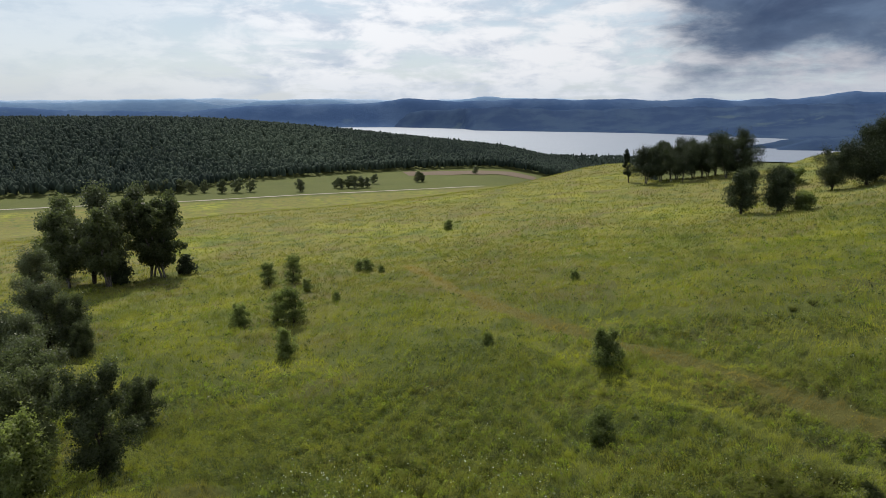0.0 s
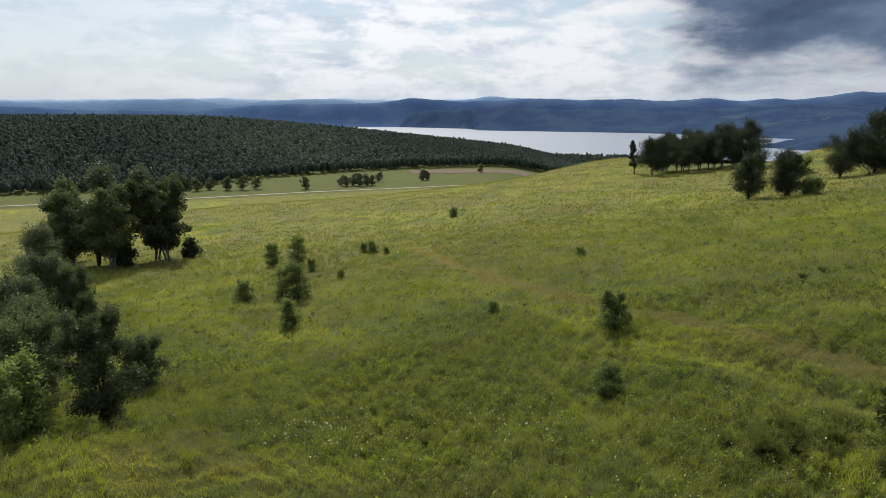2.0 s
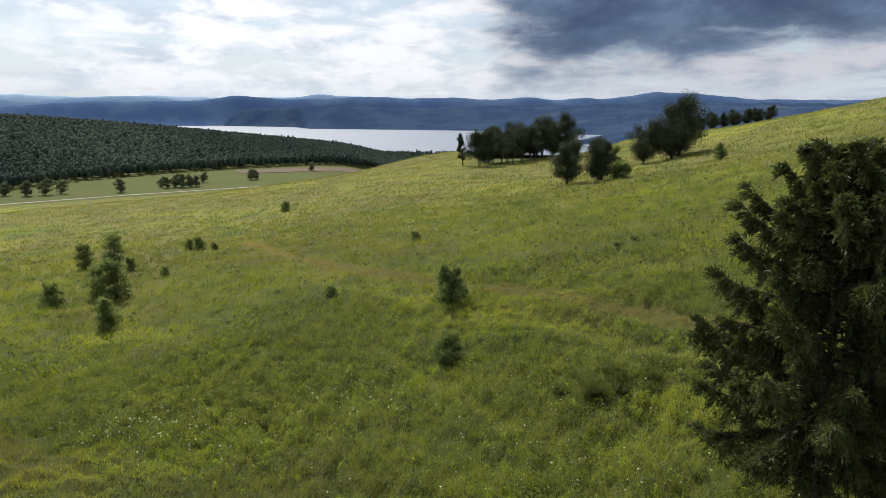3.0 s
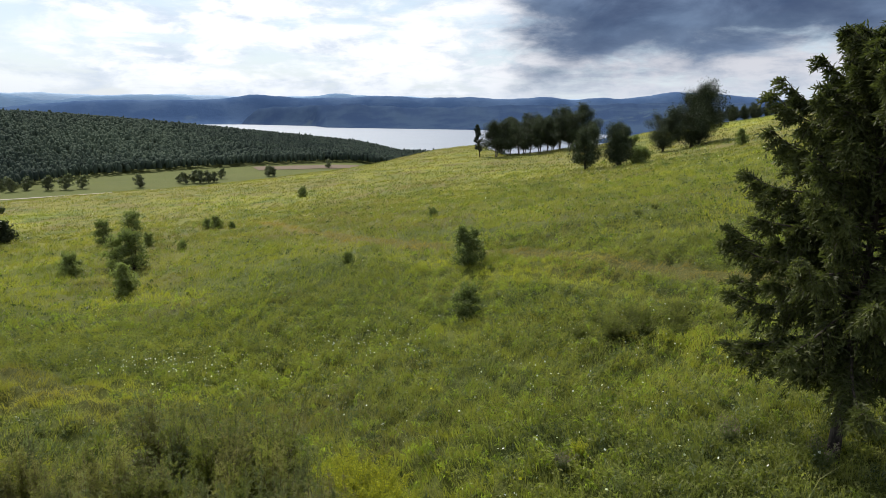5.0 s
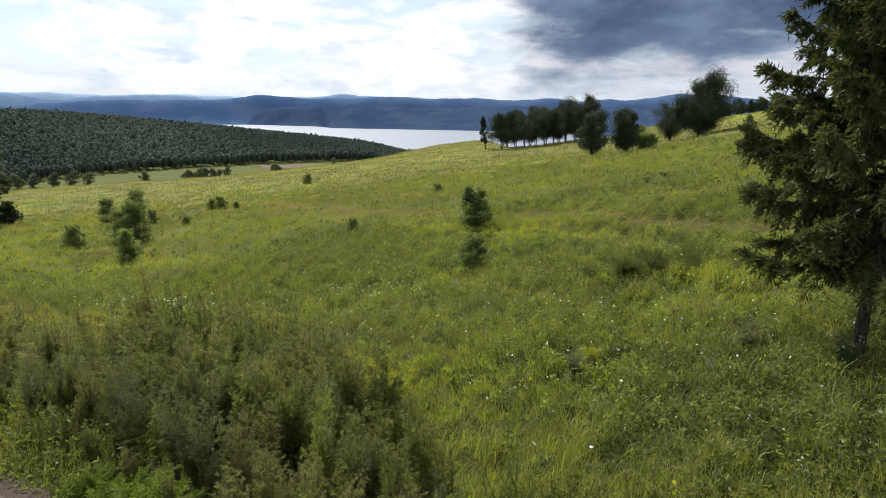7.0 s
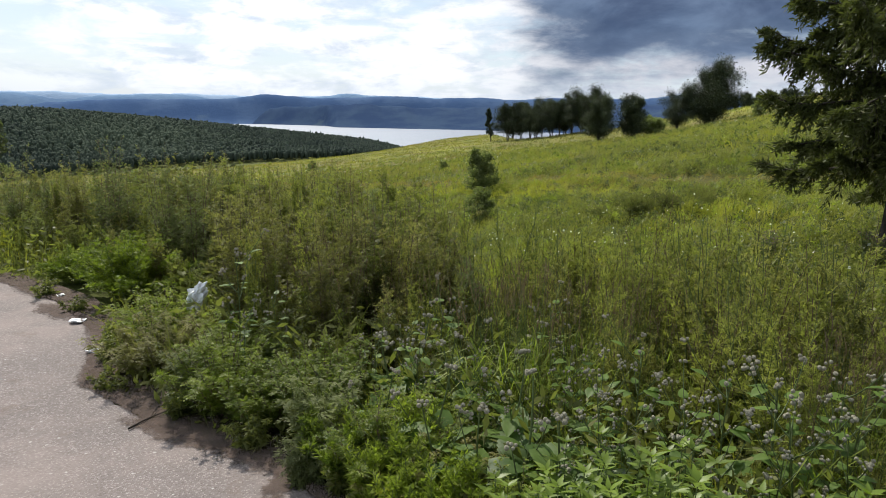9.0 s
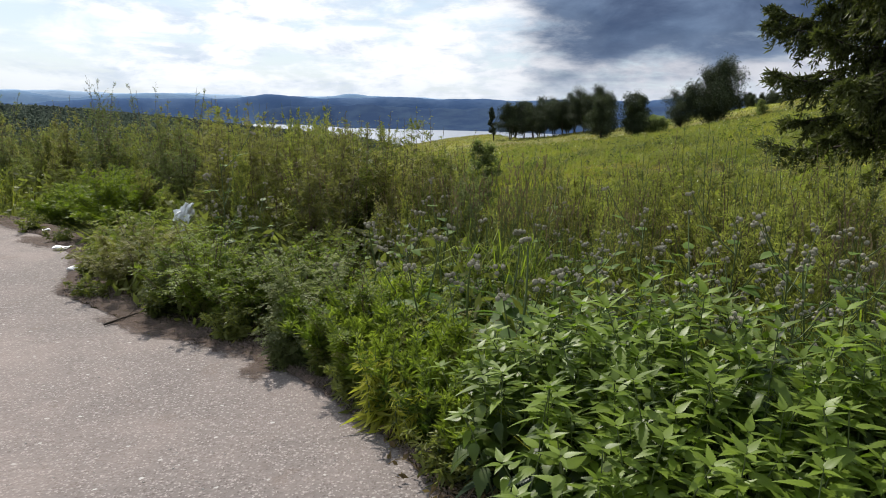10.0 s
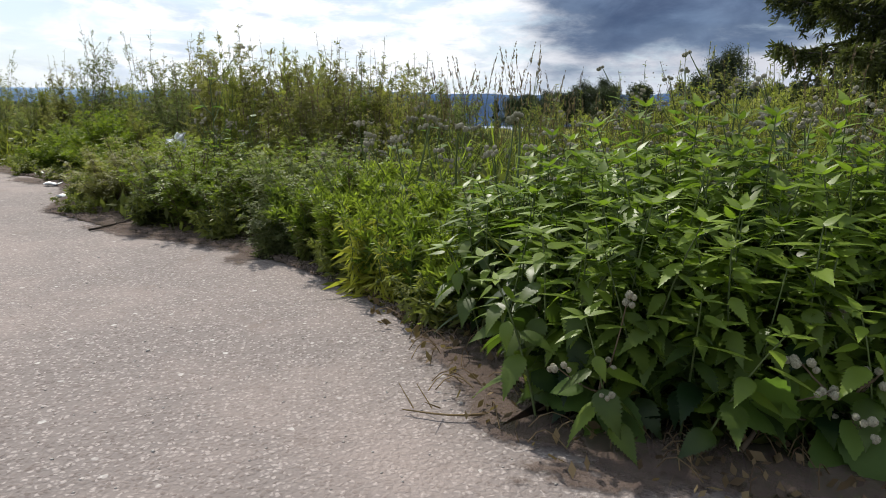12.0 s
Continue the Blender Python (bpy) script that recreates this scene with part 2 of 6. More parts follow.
def water_material():
    m, n = material("lake water")
    s = n.add("ShaderNodeVectorMath", operation="MULTIPLY")
    n.put(s.inputs[0], place(n))
    s.inputs[1].default_value = (0.01, 0.03, 0.01)
    col = n.mix(n.noise(s.outputs[0], 1.0, 5), (0.20, 0.23, 0.28), (0.27, 0.30, 0.35))
    finish(n, col, 0.42, n.noise(place(n), 0.35, 4), 0.5, 1.2, spec=0.6)
    return m


def hill_material(name, a, b, c):
    """Wooded hills, with the haze of miles of air mixed into their colours."""
    m, n = material(name)
    pos = place(n)
    col = n.mix(n.step(n.noise(pos, 0.004, 6, 0.6), 0.42, 0.62), a, b)
    col = n.mix(n.step(n.noise(pos, 0.0022, 5, 0.6, 0.5), 0.60, 0.66, 0.0, 0.6), col, c)
    finish(n, col, 1.0, n.noise(pos, 0.02, 6, 0.7), 0.25, 20.0, spec=0.0)
    return m


def plain(name, col, rough=0.6, spots=30.0, depth=0.25, spec=0.3):
    m, n = material(name)
    shade = n.noise(place(n), spots, 4)
    finish(n, n.mix(n.step(shade, 0.3, 0.7, 0.0, depth), col, tuple(v * 0.45 for v in col)), rough, shade, 0.3, 0.01, spec=spec)
    return m


GROUND, BLADES, ASPHALT = meadow_ground(), grass_blades(), asphalt_material()
SILT = silt_material()
PALE_ROAD = soil_material("pale dirt road", (0.33, 0.30, 0.24), (0.44, 0.40, 0.33), 0.3)
FALLOW = soil_material("fallow field soil", (0.125, 0.095, 0.066), (0.175, 0.128, 0.092), 0.05)
WATER = water_material()
BIRCH_BARK, BARK = birch_bark(), bark_material("dark bark", (0.022, 0.018, 0.015), (0.075, 0.060, 0.048))
# birch leaves darkened in colour for the cloud shade over the rise
SHADED_BIRCH_LEAF = leafy("birch leaves", (0.019, 0.027, 0.016), (0.064, 0.079, 0.037), 0.15, 0.5, 1.5)
GROVE_LEAF = leafy("dull birch leaves", (0.040, 0.051, 0.026), (0.150, 0.164, 0.084), 0.34, 0.5, 1.5)
GREY_LEAF = leafy("grey-green willow leaves", (0.052, 0.062, 0.038), (0.15, 0.162, 0.095), 0.26, 0.5, 1.5)
BUSH_LEAF = leafy("young birch leaves", (0.075, 0.094, 0.036), (0.230, 0.252, 0.100), 0.46, 0.5, 4.0)
LARCH_LEAF = leafy("larch needles", (0.026, 0.034, 0.012), (0.130, 0.138, 0.046), 0.34, 0.5, 2.5)
# dark and bluish: cloud shade and distance haze are in the colour
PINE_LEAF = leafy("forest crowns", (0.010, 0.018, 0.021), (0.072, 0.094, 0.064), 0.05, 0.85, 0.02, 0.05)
NETTLE_LEAF = leafy("nettle leaves", (0.011, 0.028, 0.008), (0.180, 0.250, 0.030), 0.38, 0.44, 7.0, 0.32)
MOUND_LEAF = leafy("light green feathery leaves", (0.105, 0.145, 0.016), (0.285, 0.335, 0.042), 0.42, 0.5, 6.0)
SAGE_LEAF = leafy("grey-green herb leaves", (0.034, 0.050, 0.018), (0.225, 0.250, 0.115), 0.36, 0.45, 3.0, 0.3)
HERB_LEAF = leafy("bright herb leaves", (0.055, 0.090, 0.014), (0.320, 0.365, 0.054), 0.50, 0.48, 6.0, 0.25)
MUGWORT_LEAF = leafy("mugwort leaves", (0.042, 0.052, 0.015), (0.245, 0.252, 0.070), 0.48, 0.5, 2.5, 0.22)
TALL_LEAF = leafy("tall weed leaves", (0.072, 0.074, 0.026), (0.320, 0.296, 0.102), 0.50, 0.5, 1.3, 0.2)
OLIVE_LEAF = leafy("dry olive leaves", (0.085, 0.096, 0.026), (0.320, 0.320, 0.090), 0.50, 0.6, 5.0)
SILVER_LEAF = leafy("silvery wormwood leaves", (0.072, 0.086, 0.034), (0.255, 0.275, 0.115), 0.44, 0.55, 5.0)
BURDOCK_LEAF = leafy("burdock leaves", (0.040, 0.082, 0.018), (0.150, 0.225, 0.044), 0.44, 0.5, 5.0, 0.25)
DRY_LEAF = leafy("yellowed grass", (0.22, 0.22, 0.035), (0.40, 0.38, 0.06), 0.48, 0.6, 8.0)
BROWN_LEAF = leafy("dry brown leaves", (0.070, 0.046, 0.028), (0.26, 0.19, 0.105), 0.25, 0.75, 8.0, 0.1)
SEED_HEAD = leafy("grass seed heads", (0.085, 0.060, 0.045), (0.20, 0.15, 0.10), 0.3, 0.7, 9.0)
STEM = plain("green stems", (0.085, 0.115, 0.035), 0.55, 20)
RED_STEM = plain("brownish stems", (0.11, 0.075, 0.045), 0.6, 20)
BURR = plain("woolly grey burrs", (0.30, 0.28, 0.205), 0.95, 180.0, 0.6, 0.1)
YELLOW_BLOOM = leafy("yellow blossom", (0.36, 0.35, 0.025), (0.60, 0.56, 0.035), 0.35, 0.6, 9.0)
WHITE_BLOOM = leafy("white blossom", (0.45, 0.46, 0.40), (0.80, 0.80, 0.76), 0.35, 0.6, 9.0)
PURPLE_BLOOM = leafy("faded purple blossom", (0.12, 0.09, 0.09), (0.24, 0.17, 0.18), 0.35, 0.7, 9.0)
BAG = plain("white plastic film", (0.78, 0.79, 0.80), 0.35, 25.0, 0.15, 0.5)
STONE = plain("pale grit", (0.42, 0.39, 0.36), 0.9, 60.0, 0.4)

# ---- geometry helpers ----


def link_mesh(name, verts, faces, mat, parent=None, tint=None, worn=None, smooth=False):
    """One mesh object from numpy arrays; faces all have the same number of corners."""
    verts, faces = np.asarray(verts, np.float32), np.asarray(faces, np.int32)
    me = bpy.data.meshes.new(name)
    me.vertices.add(len(verts))
    me.vertices.foreach_set("co", verts.ravel())
    me.loops.add(faces.size)
    me.loops.foreach_set("vertex_index", faces.ravel())
    me.polygons.add(len(faces))
    me.polygons.foreach_set("loop_start", np.arange(0, faces.size, faces.shape[1], dtype=np.int32))
    me.update(calc_edges=True)
    if smooth:
        me.polygons.foreach_set("use_smooth", np.ones(len(faces), bool))
    for key, values in (("tint", tint), ("worn", worn)):
        if values is not None:
            me.attributes.new(key, "FLOAT", "POINT").data.foreach_set("value", np.asarray(values, np.float32))
    me.materials.append(mat)
    me.validate()
    ob = new(name, me)
    ob.parent = parent
    return ob


def share(name, mesh_data, parent, m):
    """Another part on the same mesh."""
    ob = new(name, mesh_data)
    ob.parent, ob.matrix_basis = parent, m
    return ob


def thing(name, label, category, group=""):
    return tagged(new(name), label, category, group)


class Soup:
    """Gathers triangles or quads with a tint for each point."""

    def __init__(self):
        self.v, self.f, self.t, self.n = [], [], [], 0

    def add(self, v, f, tint=0.5):
        v, f = np.asarray(v, float).reshape(-1, 3), np.asarray(f, int)
        self.v.append(v), self.f.append(f + self.n)
        self.t.append(np.broadcast_to(np.asarray(tint, float), (len(v),)))
        self.n += len(v)

    def link(self, name, mat, parent=None, smooth=False):
        return link_mesh(name, np.concatenate(self.v), np.concatenate(self.f), mat, parent, np.concatenate(self.t), smooth=smooth)


def tube(soup, path, radii, sides=6, tint=0.5):
    """A tapered tube of quads along a path."""
    path, radii = np.asarray(path, float), np.asarray(radii, float)
    ahead = np.gradient(path, axis=0)
    ahead /= np.linalg.norm(ahead, axis=1, keepdims=True) + 1e-9
    side = np.cross(ahead, (0.31, 0.87, 0.38))
    side /= np.linalg.norm(side, axis=1, keepdims=True) + 1e-9
    other = np.cross(ahead, side)
    a = np.linspace(0, 2 * np.pi, sides, endpoint=False)
    ring = path[:, None] + radii[:, None, None] * (np.cos(a)[None, :, None] * side[:, None] + np.sin(a)[None, :, None] * other[:, None])
    i, j = np.meshgrid(np.arange(len(path) - 1), np.arange(sides), indexing="ij")
    k = (j + 1) % sides
    soup.add(ring, np.stack([i * sides + j, i * sides + k, (i + 1) * sides + k, (i + 1) * sides + j], -1).reshape(-1, 4), tint)


def cards(soup, centres, size, r, tint, long=1.6, droop=0.0):
    """Leaf-shaped quads in all directions; droop turns their tips down."""
    n = len(centres)
    a = r.normal(size=(n, 3))
    a[:, 2] -= droop
    a /= np.linalg.norm(a, axis=1, keepdims=True)
    b = np.cross(a, r.normal(size=(n, 3)))
    b /= np.linalg.norm(b, axis=1, keepdims=True)
    s = (np.asarray(size) * r.uniform(0.6, 1.35, n))[:, None]
    c = np.asarray(centres)
    v = np.stack([c - a * s * long * 0.5, c + b * s * 0.5, c + a * s * long * 0.5, c - b * s * 0.5], 1)
    f = np.arange(4 * n).reshape(n, 4)
    soup.add(v, f, np.repeat(np.clip(tint, 0, 1) * np.ones(n), 4))


def brushes(soup, roots, ways, long, wide, r, tint, spread=0.75):
    """Narrow blades that leave their roots roughly along the given ways."""
    n = len(roots)
    a = np.asarray(ways) + spread * r.normal(size=(n, 3))
    a /= np.linalg.norm(a, axis=1, keepdims=True) + 1e-9
    b = np.cross(a, r.normal(size=(n, 3)))
    b /= np.linalg.norm(b, axis=1, keepdims=True) + 1e-9
    grow = r.uniform(0.6, 1.35, n)[:, None]
    ln, w, c = np.reshape(np.asarray(long) * np.ones(n), (n, 1)) * grow, np.reshape(np.asarray(wide) * np.ones(n), (n, 1)) * grow, np.asarray(roots)
    v = np.stack([c, c + a * ln * 0.45 + b * w * 0.5, c + a * ln, c + a * ln * 0.45 - b * w * 0.5], 1)
    soup.add(v, np.arange(4 * n).reshape(n, 4), np.repeat(np.clip(tint, 0, 1) * np.ones(n), 4))


def feathers(soup, roots, ways, long, r, tint, pairs=3, droop=0.25):
    """Feathery leaves: narrow lobes set in pairs along a rib that bends down, a longer one at the tip."""
    n = len(roots)
    a = np.asarray(ways) / (np.linalg.norm(ways, axis=1, keepdims=True) + 1e-9)
    side = np.cross(a, (0.02, 0.03, 1.0)) + 0.35 * r.normal(size=(n, 3))
    side /= np.linalg.norm(side, axis=1, keepdims=True) + 1e-9
    ln = np.reshape(np.asarray(long) * r.uniform(0.65, 1.25, n), (n, 1))
    flat = np.cross(side, a)
    for i in range(2 * pairs + 1):
        u = 0.30 + 0.55 * (i // 2) / pairs
        sgn = 0.0 if i == 2 * pairs else (-1.0 if i % 2 else 1.0)
        c = np.asarray(roots) + a * ln * u - (0, 0, 1) * ln * droop * u * u
        d = a * (0.75 if sgn else 1.0) + side * sgn * 0.8 - np.array((0, 0, 1.0)) * droop * u + 0.12 * r.normal(size=(n, 3))
        d /= np.linalg.norm(d, axis=1, keepdims=True)
        lobe = ln * (0.46 if sgn else 0.5) * (1.05 - 0.35 * u)
        w = np.cross(d, flat + 0.3 * r.normal(size=(n, 3)))
        w *= lobe * 0.19 / (np.linalg.norm(w, axis=1, keepdims=True) + 1e-9)
        soup.add(np.stack([c, c + d * lobe * 0.5 + w, c + d * lobe, c + d * lobe * 0.5 - w], 1), np.arange(4 * n).reshape(n, 4), np.repeat(np.clip(tint, 0, 1) * np.ones(n), 4))


# ---- terrain ----
BUMPS = [(-6, 24, 8, 0.030), (15, 27, 7, 0.613), (8, 42, 9, 0.452), (-8, 9, 7, 1.209), (43, 85, 15, -1.135), (40, 62, 10, -0.29), (0, 4, 5, 0.237), (-10, 33, 6, -0.456), (-8.5, 14.5, 4, 1.177), (-2, 17, 5, -0.559), (-47, 118, 22, 3.2), (7.7, 14.5, 1.5, 0.33)]


def smooth(a, b, v):
    u = np.clip((np.asarray(v, float) - a) / (b - a), 0, 1)
    return u * u * (3 - 2 * u)


def hillside(x, y):
    x, y = np.asarray(x, float), np.asarray(y, float)
    X, Y = np.clip(x, -60, 95) / 50, np.clip(y, -12, 172) / 80
    z = -0.563 + 5.628 * X - 4.795 * Y + 5.15 * X * X - 1.542 * X * Y + 0.125 * Y * Y - 3.752 * X * X * Y + 1.415 * X * Y * Y + 0.035 * Y**3 + 0.081 * X**3
    for a, b, s, h in BUMPS:
        z = z + h * np.exp(-((x - a) ** 2 + (y - b) ** 2) / (2 * s * s))
    return np.clip(z, -16, 9)


def ripple(x, y):
    return 0.10 * np.sin(0.61 * x + 1.3 * np.sin(0.23 * y)) * np.sin(0.47 * y + 0.9 * np.sin(0.31 * x)) + 0.05 * np.sin(1.7 * x + 0.6 * y) * np.sin(1.3 * y - 0.5 * x)


def crest(az):
    """Height of the forest hill's back by azimuth in degrees."""
    d = az + 18.0
    return -7.0 - 1.5 * (0.5 * (d + np.sqrt(d * d + 20.0)))


EDGE = [(-14.0, 14.5), (-6.0, 10.6), (-3.54, 8.72), (-2.65, 7.73), (-2.0, 6.54), (-1.81, 5.42), (-1.15, 4.64), (-0.39, 3.95), (-0.12, 3.55), (0.2, 2.95), (0.36, 2.45), (0.44, 2.05), (0.42, 1.7), (0.85, 1.36), (1.6, 1.15), (3.2, 0.9), (14.0, -3.0)]


def past_edge(x, y):
    """Distance past the asphalt's edge, out over the plants; negative on the asphalt."""
    p = np.stack([np.asarray(x, float), np.asarray(y, float)], -1)
    best, sign = np.full(p.shape[:-1], 1e9), np.ones(p.shape[:-1])
    for a, b in zip(EDGE[:-1], EDGE[1:]):
        a, b = np.array(a), np.array(b)
        u = b - a
        k = np.clip(((p - a) @ u) / (u @ u), 0, 1)
        d = p - a - k[..., None] * u
        dist = np.hypot(d[..., 0], d[..., 1])
        side = np.sign(u[0] * (p[..., 1] - a[1]) - u[1] * (p[..., 0] - a[0]))
        sign = np.where(dist < best, side, sign)
        best = np.minimum(best, dist)
    return best * sign


K = 2.1          # metres to one unit of the wide plan


def world(x, y):
    """From the wide plan to metres."""
    return K * np.asarray(x, float) + 0.1375, K * np.asarray(y, float) - 0.221


def plan(x, y):
    return (np.asarray(x, float) - 0.1375) / K, (np.asarray(y, float) + 0.221) / K


def land(x, y):
    """The land's height on the wide plan."""
    x, y = np.asarray(x, float), np.asarray(y, float)
    r, az = np.hypot(x, y), np.degrees(np.arctan2(x, y))
    z = hillside(x, y) + ripple(x, y) * smooth(3, 7, r)
    right = smooth(4, 14, az)
    front = (np.abs(az) < 75)
    start, stop = 125 + 45 * right - 58 * smooth(14.5, 17, az) * smooth(31, 25, az), 345 - 55 * right
    w = smooth(0, 1, (r - start) / (stop - start)) * np.where(front, 1, 0)
    z = z * (1 - w) + (-40.0 - 16 * right + 6 * smooth(20, 24, az)) * w
    edge = np.interp(az, [-32, -21, -17, -8, 3], [446, 424, 472, 527, 571])
    left = smooth(20, 9, az)
    rise = smooth(0, 1, (r - edge) / (810 - edge)) * (crest(az) + 40.0) * left
    z = z + np.where((r > edge) & front, rise, 0)
    away = smooth(825, 905, r)
    return z * (1 - away) - 57.0 * away


def hummock(x, y):
    """Tussocks and hollows of the rough meadow, about 0 to 1."""
    a = np.sin(1.9 * x + 1.6 * np.sin(0.8 * y + 0.5)) * np.sin(1.7 * y + 1.4 * np.sin(0.9 * x))
    b = np.sin(4.1 * x + 2.0 * np.sin(1.3 * y)) * np.sin(3.7 * y + 1.8 * np.sin(1.7 * x + 1))
    return np.clip(0.5 + 0.32 * a + 0.26 * b, 0, 1)


def height(x, y):
    x, y = np.asarray(x, float), np.asarray(y, float)
    r = np.hypot(x, y)
    d = past_edge(x, y)
    z = K * land(*plan(x, y)) - 2.30
    z = z + 0.58 * (hummock(x, y) - 0.5) * smooth(9, 14, r) * smooth(120, 60, r)
    w = np.where(r < 40, smooth(0.2, 9.5, d), 1.0)
    return z * w + np.where(d < 0.1, -0.10, -0.03) * (1 - w)


SIDE_TRACK = [(3.9, 30.0), (4.9, 26.6), (6.4, 23.6), (7.8, 21.2), (8.9, 18.6), (9.8, 16.8), (10.6, 14.4), (12.6, 11.0)]
OLD_TRACK = [(2.9, 22.6), (3.5, 20.0), (4.3, 16.2), (4.9, 13.4)]
TRACK = [(-3.0, 56.0), (1.25, 41.5), (4.83, 32.4), (8.76, 24.6), (12.0, 17.6), (16.0, 11.0)]


def off_track(x, y, line):
    x, y = plan(x, y)
    p, best = np.stack([np.asarray(x, float), np.asarray(y, float)], -1), 1e9
    for a, b in zip(line[:-1], line[1:]):
        a, b = np.array(a), np.array(b)
        u = b - a
        k = np.clip(((p - a) @ u) / (u @ u), 0, 1)
        d = p - a - k[..., None] * u
        best = np.minimum(best, np.hypot(d[..., 0], d[..., 1]))
    return best


def wear(x, y):
    d = off_track(x, y, TRACK) + 0.25 * np.sin(0.35 * np.asarray(x)) * np.sin(0.3 * np.asarray(y))
    e = off_track(x, y, SIDE_TRACK)
    x, y = np.asarray(x, float), np.asarray(y, float)
    dry = 0.8 * np.exp(-((x + 12) / 5.5) ** 2 - ((y - 30.0) / 6.5) ** 2) * (0.7 + 0.3 * np.sin(1.1 * x) * np.sin(0.9 * y))      # dry grass behind the weeds
    return np.maximum(np.maximum(smooth(0.68, 0.25, d), smooth(0.55, 0.15, e) * 0.35), dry)


def tone(x, y):
    """Straw-coloured on the worn track, above 0; fresh lime on the overgrown paths, below 0."""
    e = np.minimum(off_track(x, y, SIDE_TRACK), off_track(x, y, OLD_TRACK) + 0.22) + 0.16 * np.sin(0.9 * np.asarray(x)) * np.sin(0.8 * np.asarray(y))
    w = wear(x, y)
    return np.where(w > 0.36, w, -0.8 * smooth(0.62, 0.12, e))


def polar_sheet(name, radii, angles, z_of, mat):
    a, r = np.meshgrid(np.radians(angles), radii)
    x, y = r * np.sin(a), r * np.cos(a)
    v = np.stack([x, y, z_of(x, y, a, r)], -1).reshape(-1, 3)
    n = len(angles)
    i, j = np.meshgrid(np.arange(len(radii) - 1), np.arange(n - 1), indexing="ij")
    f = np.stack([i * n + j, (i + 1) * n + j, (i + 1) * n + j + 1, i * n + j + 1], -1).reshape(-1, 4)[:, ::-1]
    return link_mesh(name, v, f, mat, None, worn=tone(v[:, 0], v[:, 1]), smooth=True)


ANGLES = np.concatenate([np.arange(-180, -52, 6.0), np.arange(-52, 58, 0.5), np.arange(60, 181, 6.0)])
RADII = np.concatenate([[0.02], np.geomspace(0.4, 4950, 520)])
tagged(polar_sheet("ground", RADII, ANGLES, lambda x, y, a, r: height(x, y), GROUND), "rolling green summer meadow falling to a valley", "meadow", kind="structure")


def lake():
    angles, radii = np.arange(-60, 70, 2.0), np.geomspace(1850, 4900, 30)
    ob = polar_sheet("water", radii, angles, lambda x, y, a, r: 0 * r - 112.0, WATER)
    tagged(ob, "wide pale lake shining under a bright sky", "lake", kind="structure")


lake()


def shore(az):
    """Distance of the lake's far shore by azimuth in degrees."""
    return np.interp(az, [-60, -10, -4, 1.6, 2.6, 9, 16, 24, 40, 60], [4640, 4620, 4560, 4211, 3897, 3705, 3570, 3150, 2700, 2500])


def ridge(name, dist, depth, skyline, seed, mat, label, rough, front_shore=False):
    """A range of hills; skyline: azimuth in degrees and height of its summits and saddles, in turn."""
    angles, radii = np.arange(-58, 66, 0.15), np.linspace(-1, 1, 26)
    a, u = np.meshgrid(angles, radii)
    line = np.interp(angles, *np.array(skyline, float).T)
    line = np.convolve(np.pad(line, 4, "edge"), np.hanning(11)[1:-1] / np.hanning(11).sum(), "valid")
    top = line[None] + 0 * a
    r0 = shore(a) + 20 if front_shore else dist - depth + 0 * a
    back = np.minimum(np.maximum(dist, r0 + 260), 4940)
    r = np.where(u < 0, r0 + (u + 1) * (back - r0), back + u * depth * 0.15)
    wob = rough * (np.sin(a * 2.1 + seed) + 0.6 * np.sin(a * 4.7 + 2 * seed + u * 3) + 0.35 * np.sin(a * 11.3 + seed * 3 + u * 7) + 0.2 * np.sin(a * 23.0 + u * 5))
    prof = np.where(u < 0, smooth(-1, 0.05, u), 1 - 0.5 * u)
    z = -116 + (top + wob + 116) * prof
    x, y = r * np.sin(np.radians(a)), r * np.cos(np.radians(a))
    n = len(angles)
    i, j = np.meshgrid(np.arange(len(radii) - 1), np.arange(n - 1), indexing="ij")
    f = np.stack([i * n + j, i * n + j + 1, (i + 1) * n + j + 1, (i + 1) * n + j], -1).reshape(-1, 4)
    tagged(link_mesh(name, np.stack([x, y, z], -1).reshape(-1, 3), f, mat, smooth=True), label, "mountains", kind="structure")


# the farther the ridge, the paler and bluer: haze in the base colours
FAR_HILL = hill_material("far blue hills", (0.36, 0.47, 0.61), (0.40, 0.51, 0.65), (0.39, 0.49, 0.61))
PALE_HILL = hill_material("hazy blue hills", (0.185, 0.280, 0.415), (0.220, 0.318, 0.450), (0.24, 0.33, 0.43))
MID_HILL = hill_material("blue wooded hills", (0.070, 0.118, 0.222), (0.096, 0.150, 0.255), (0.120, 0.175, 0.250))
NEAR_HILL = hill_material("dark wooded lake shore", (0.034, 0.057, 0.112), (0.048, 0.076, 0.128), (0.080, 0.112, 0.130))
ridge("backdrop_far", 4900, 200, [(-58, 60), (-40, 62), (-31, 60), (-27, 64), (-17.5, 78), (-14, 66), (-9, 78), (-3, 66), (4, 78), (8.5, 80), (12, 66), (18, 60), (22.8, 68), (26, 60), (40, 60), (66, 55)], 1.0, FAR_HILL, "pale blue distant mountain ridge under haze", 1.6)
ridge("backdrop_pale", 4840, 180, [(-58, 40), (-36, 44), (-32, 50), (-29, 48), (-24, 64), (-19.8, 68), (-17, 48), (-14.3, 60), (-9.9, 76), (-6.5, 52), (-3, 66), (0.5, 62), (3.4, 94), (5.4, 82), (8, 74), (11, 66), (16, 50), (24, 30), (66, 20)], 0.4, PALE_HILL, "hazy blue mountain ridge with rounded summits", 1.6)
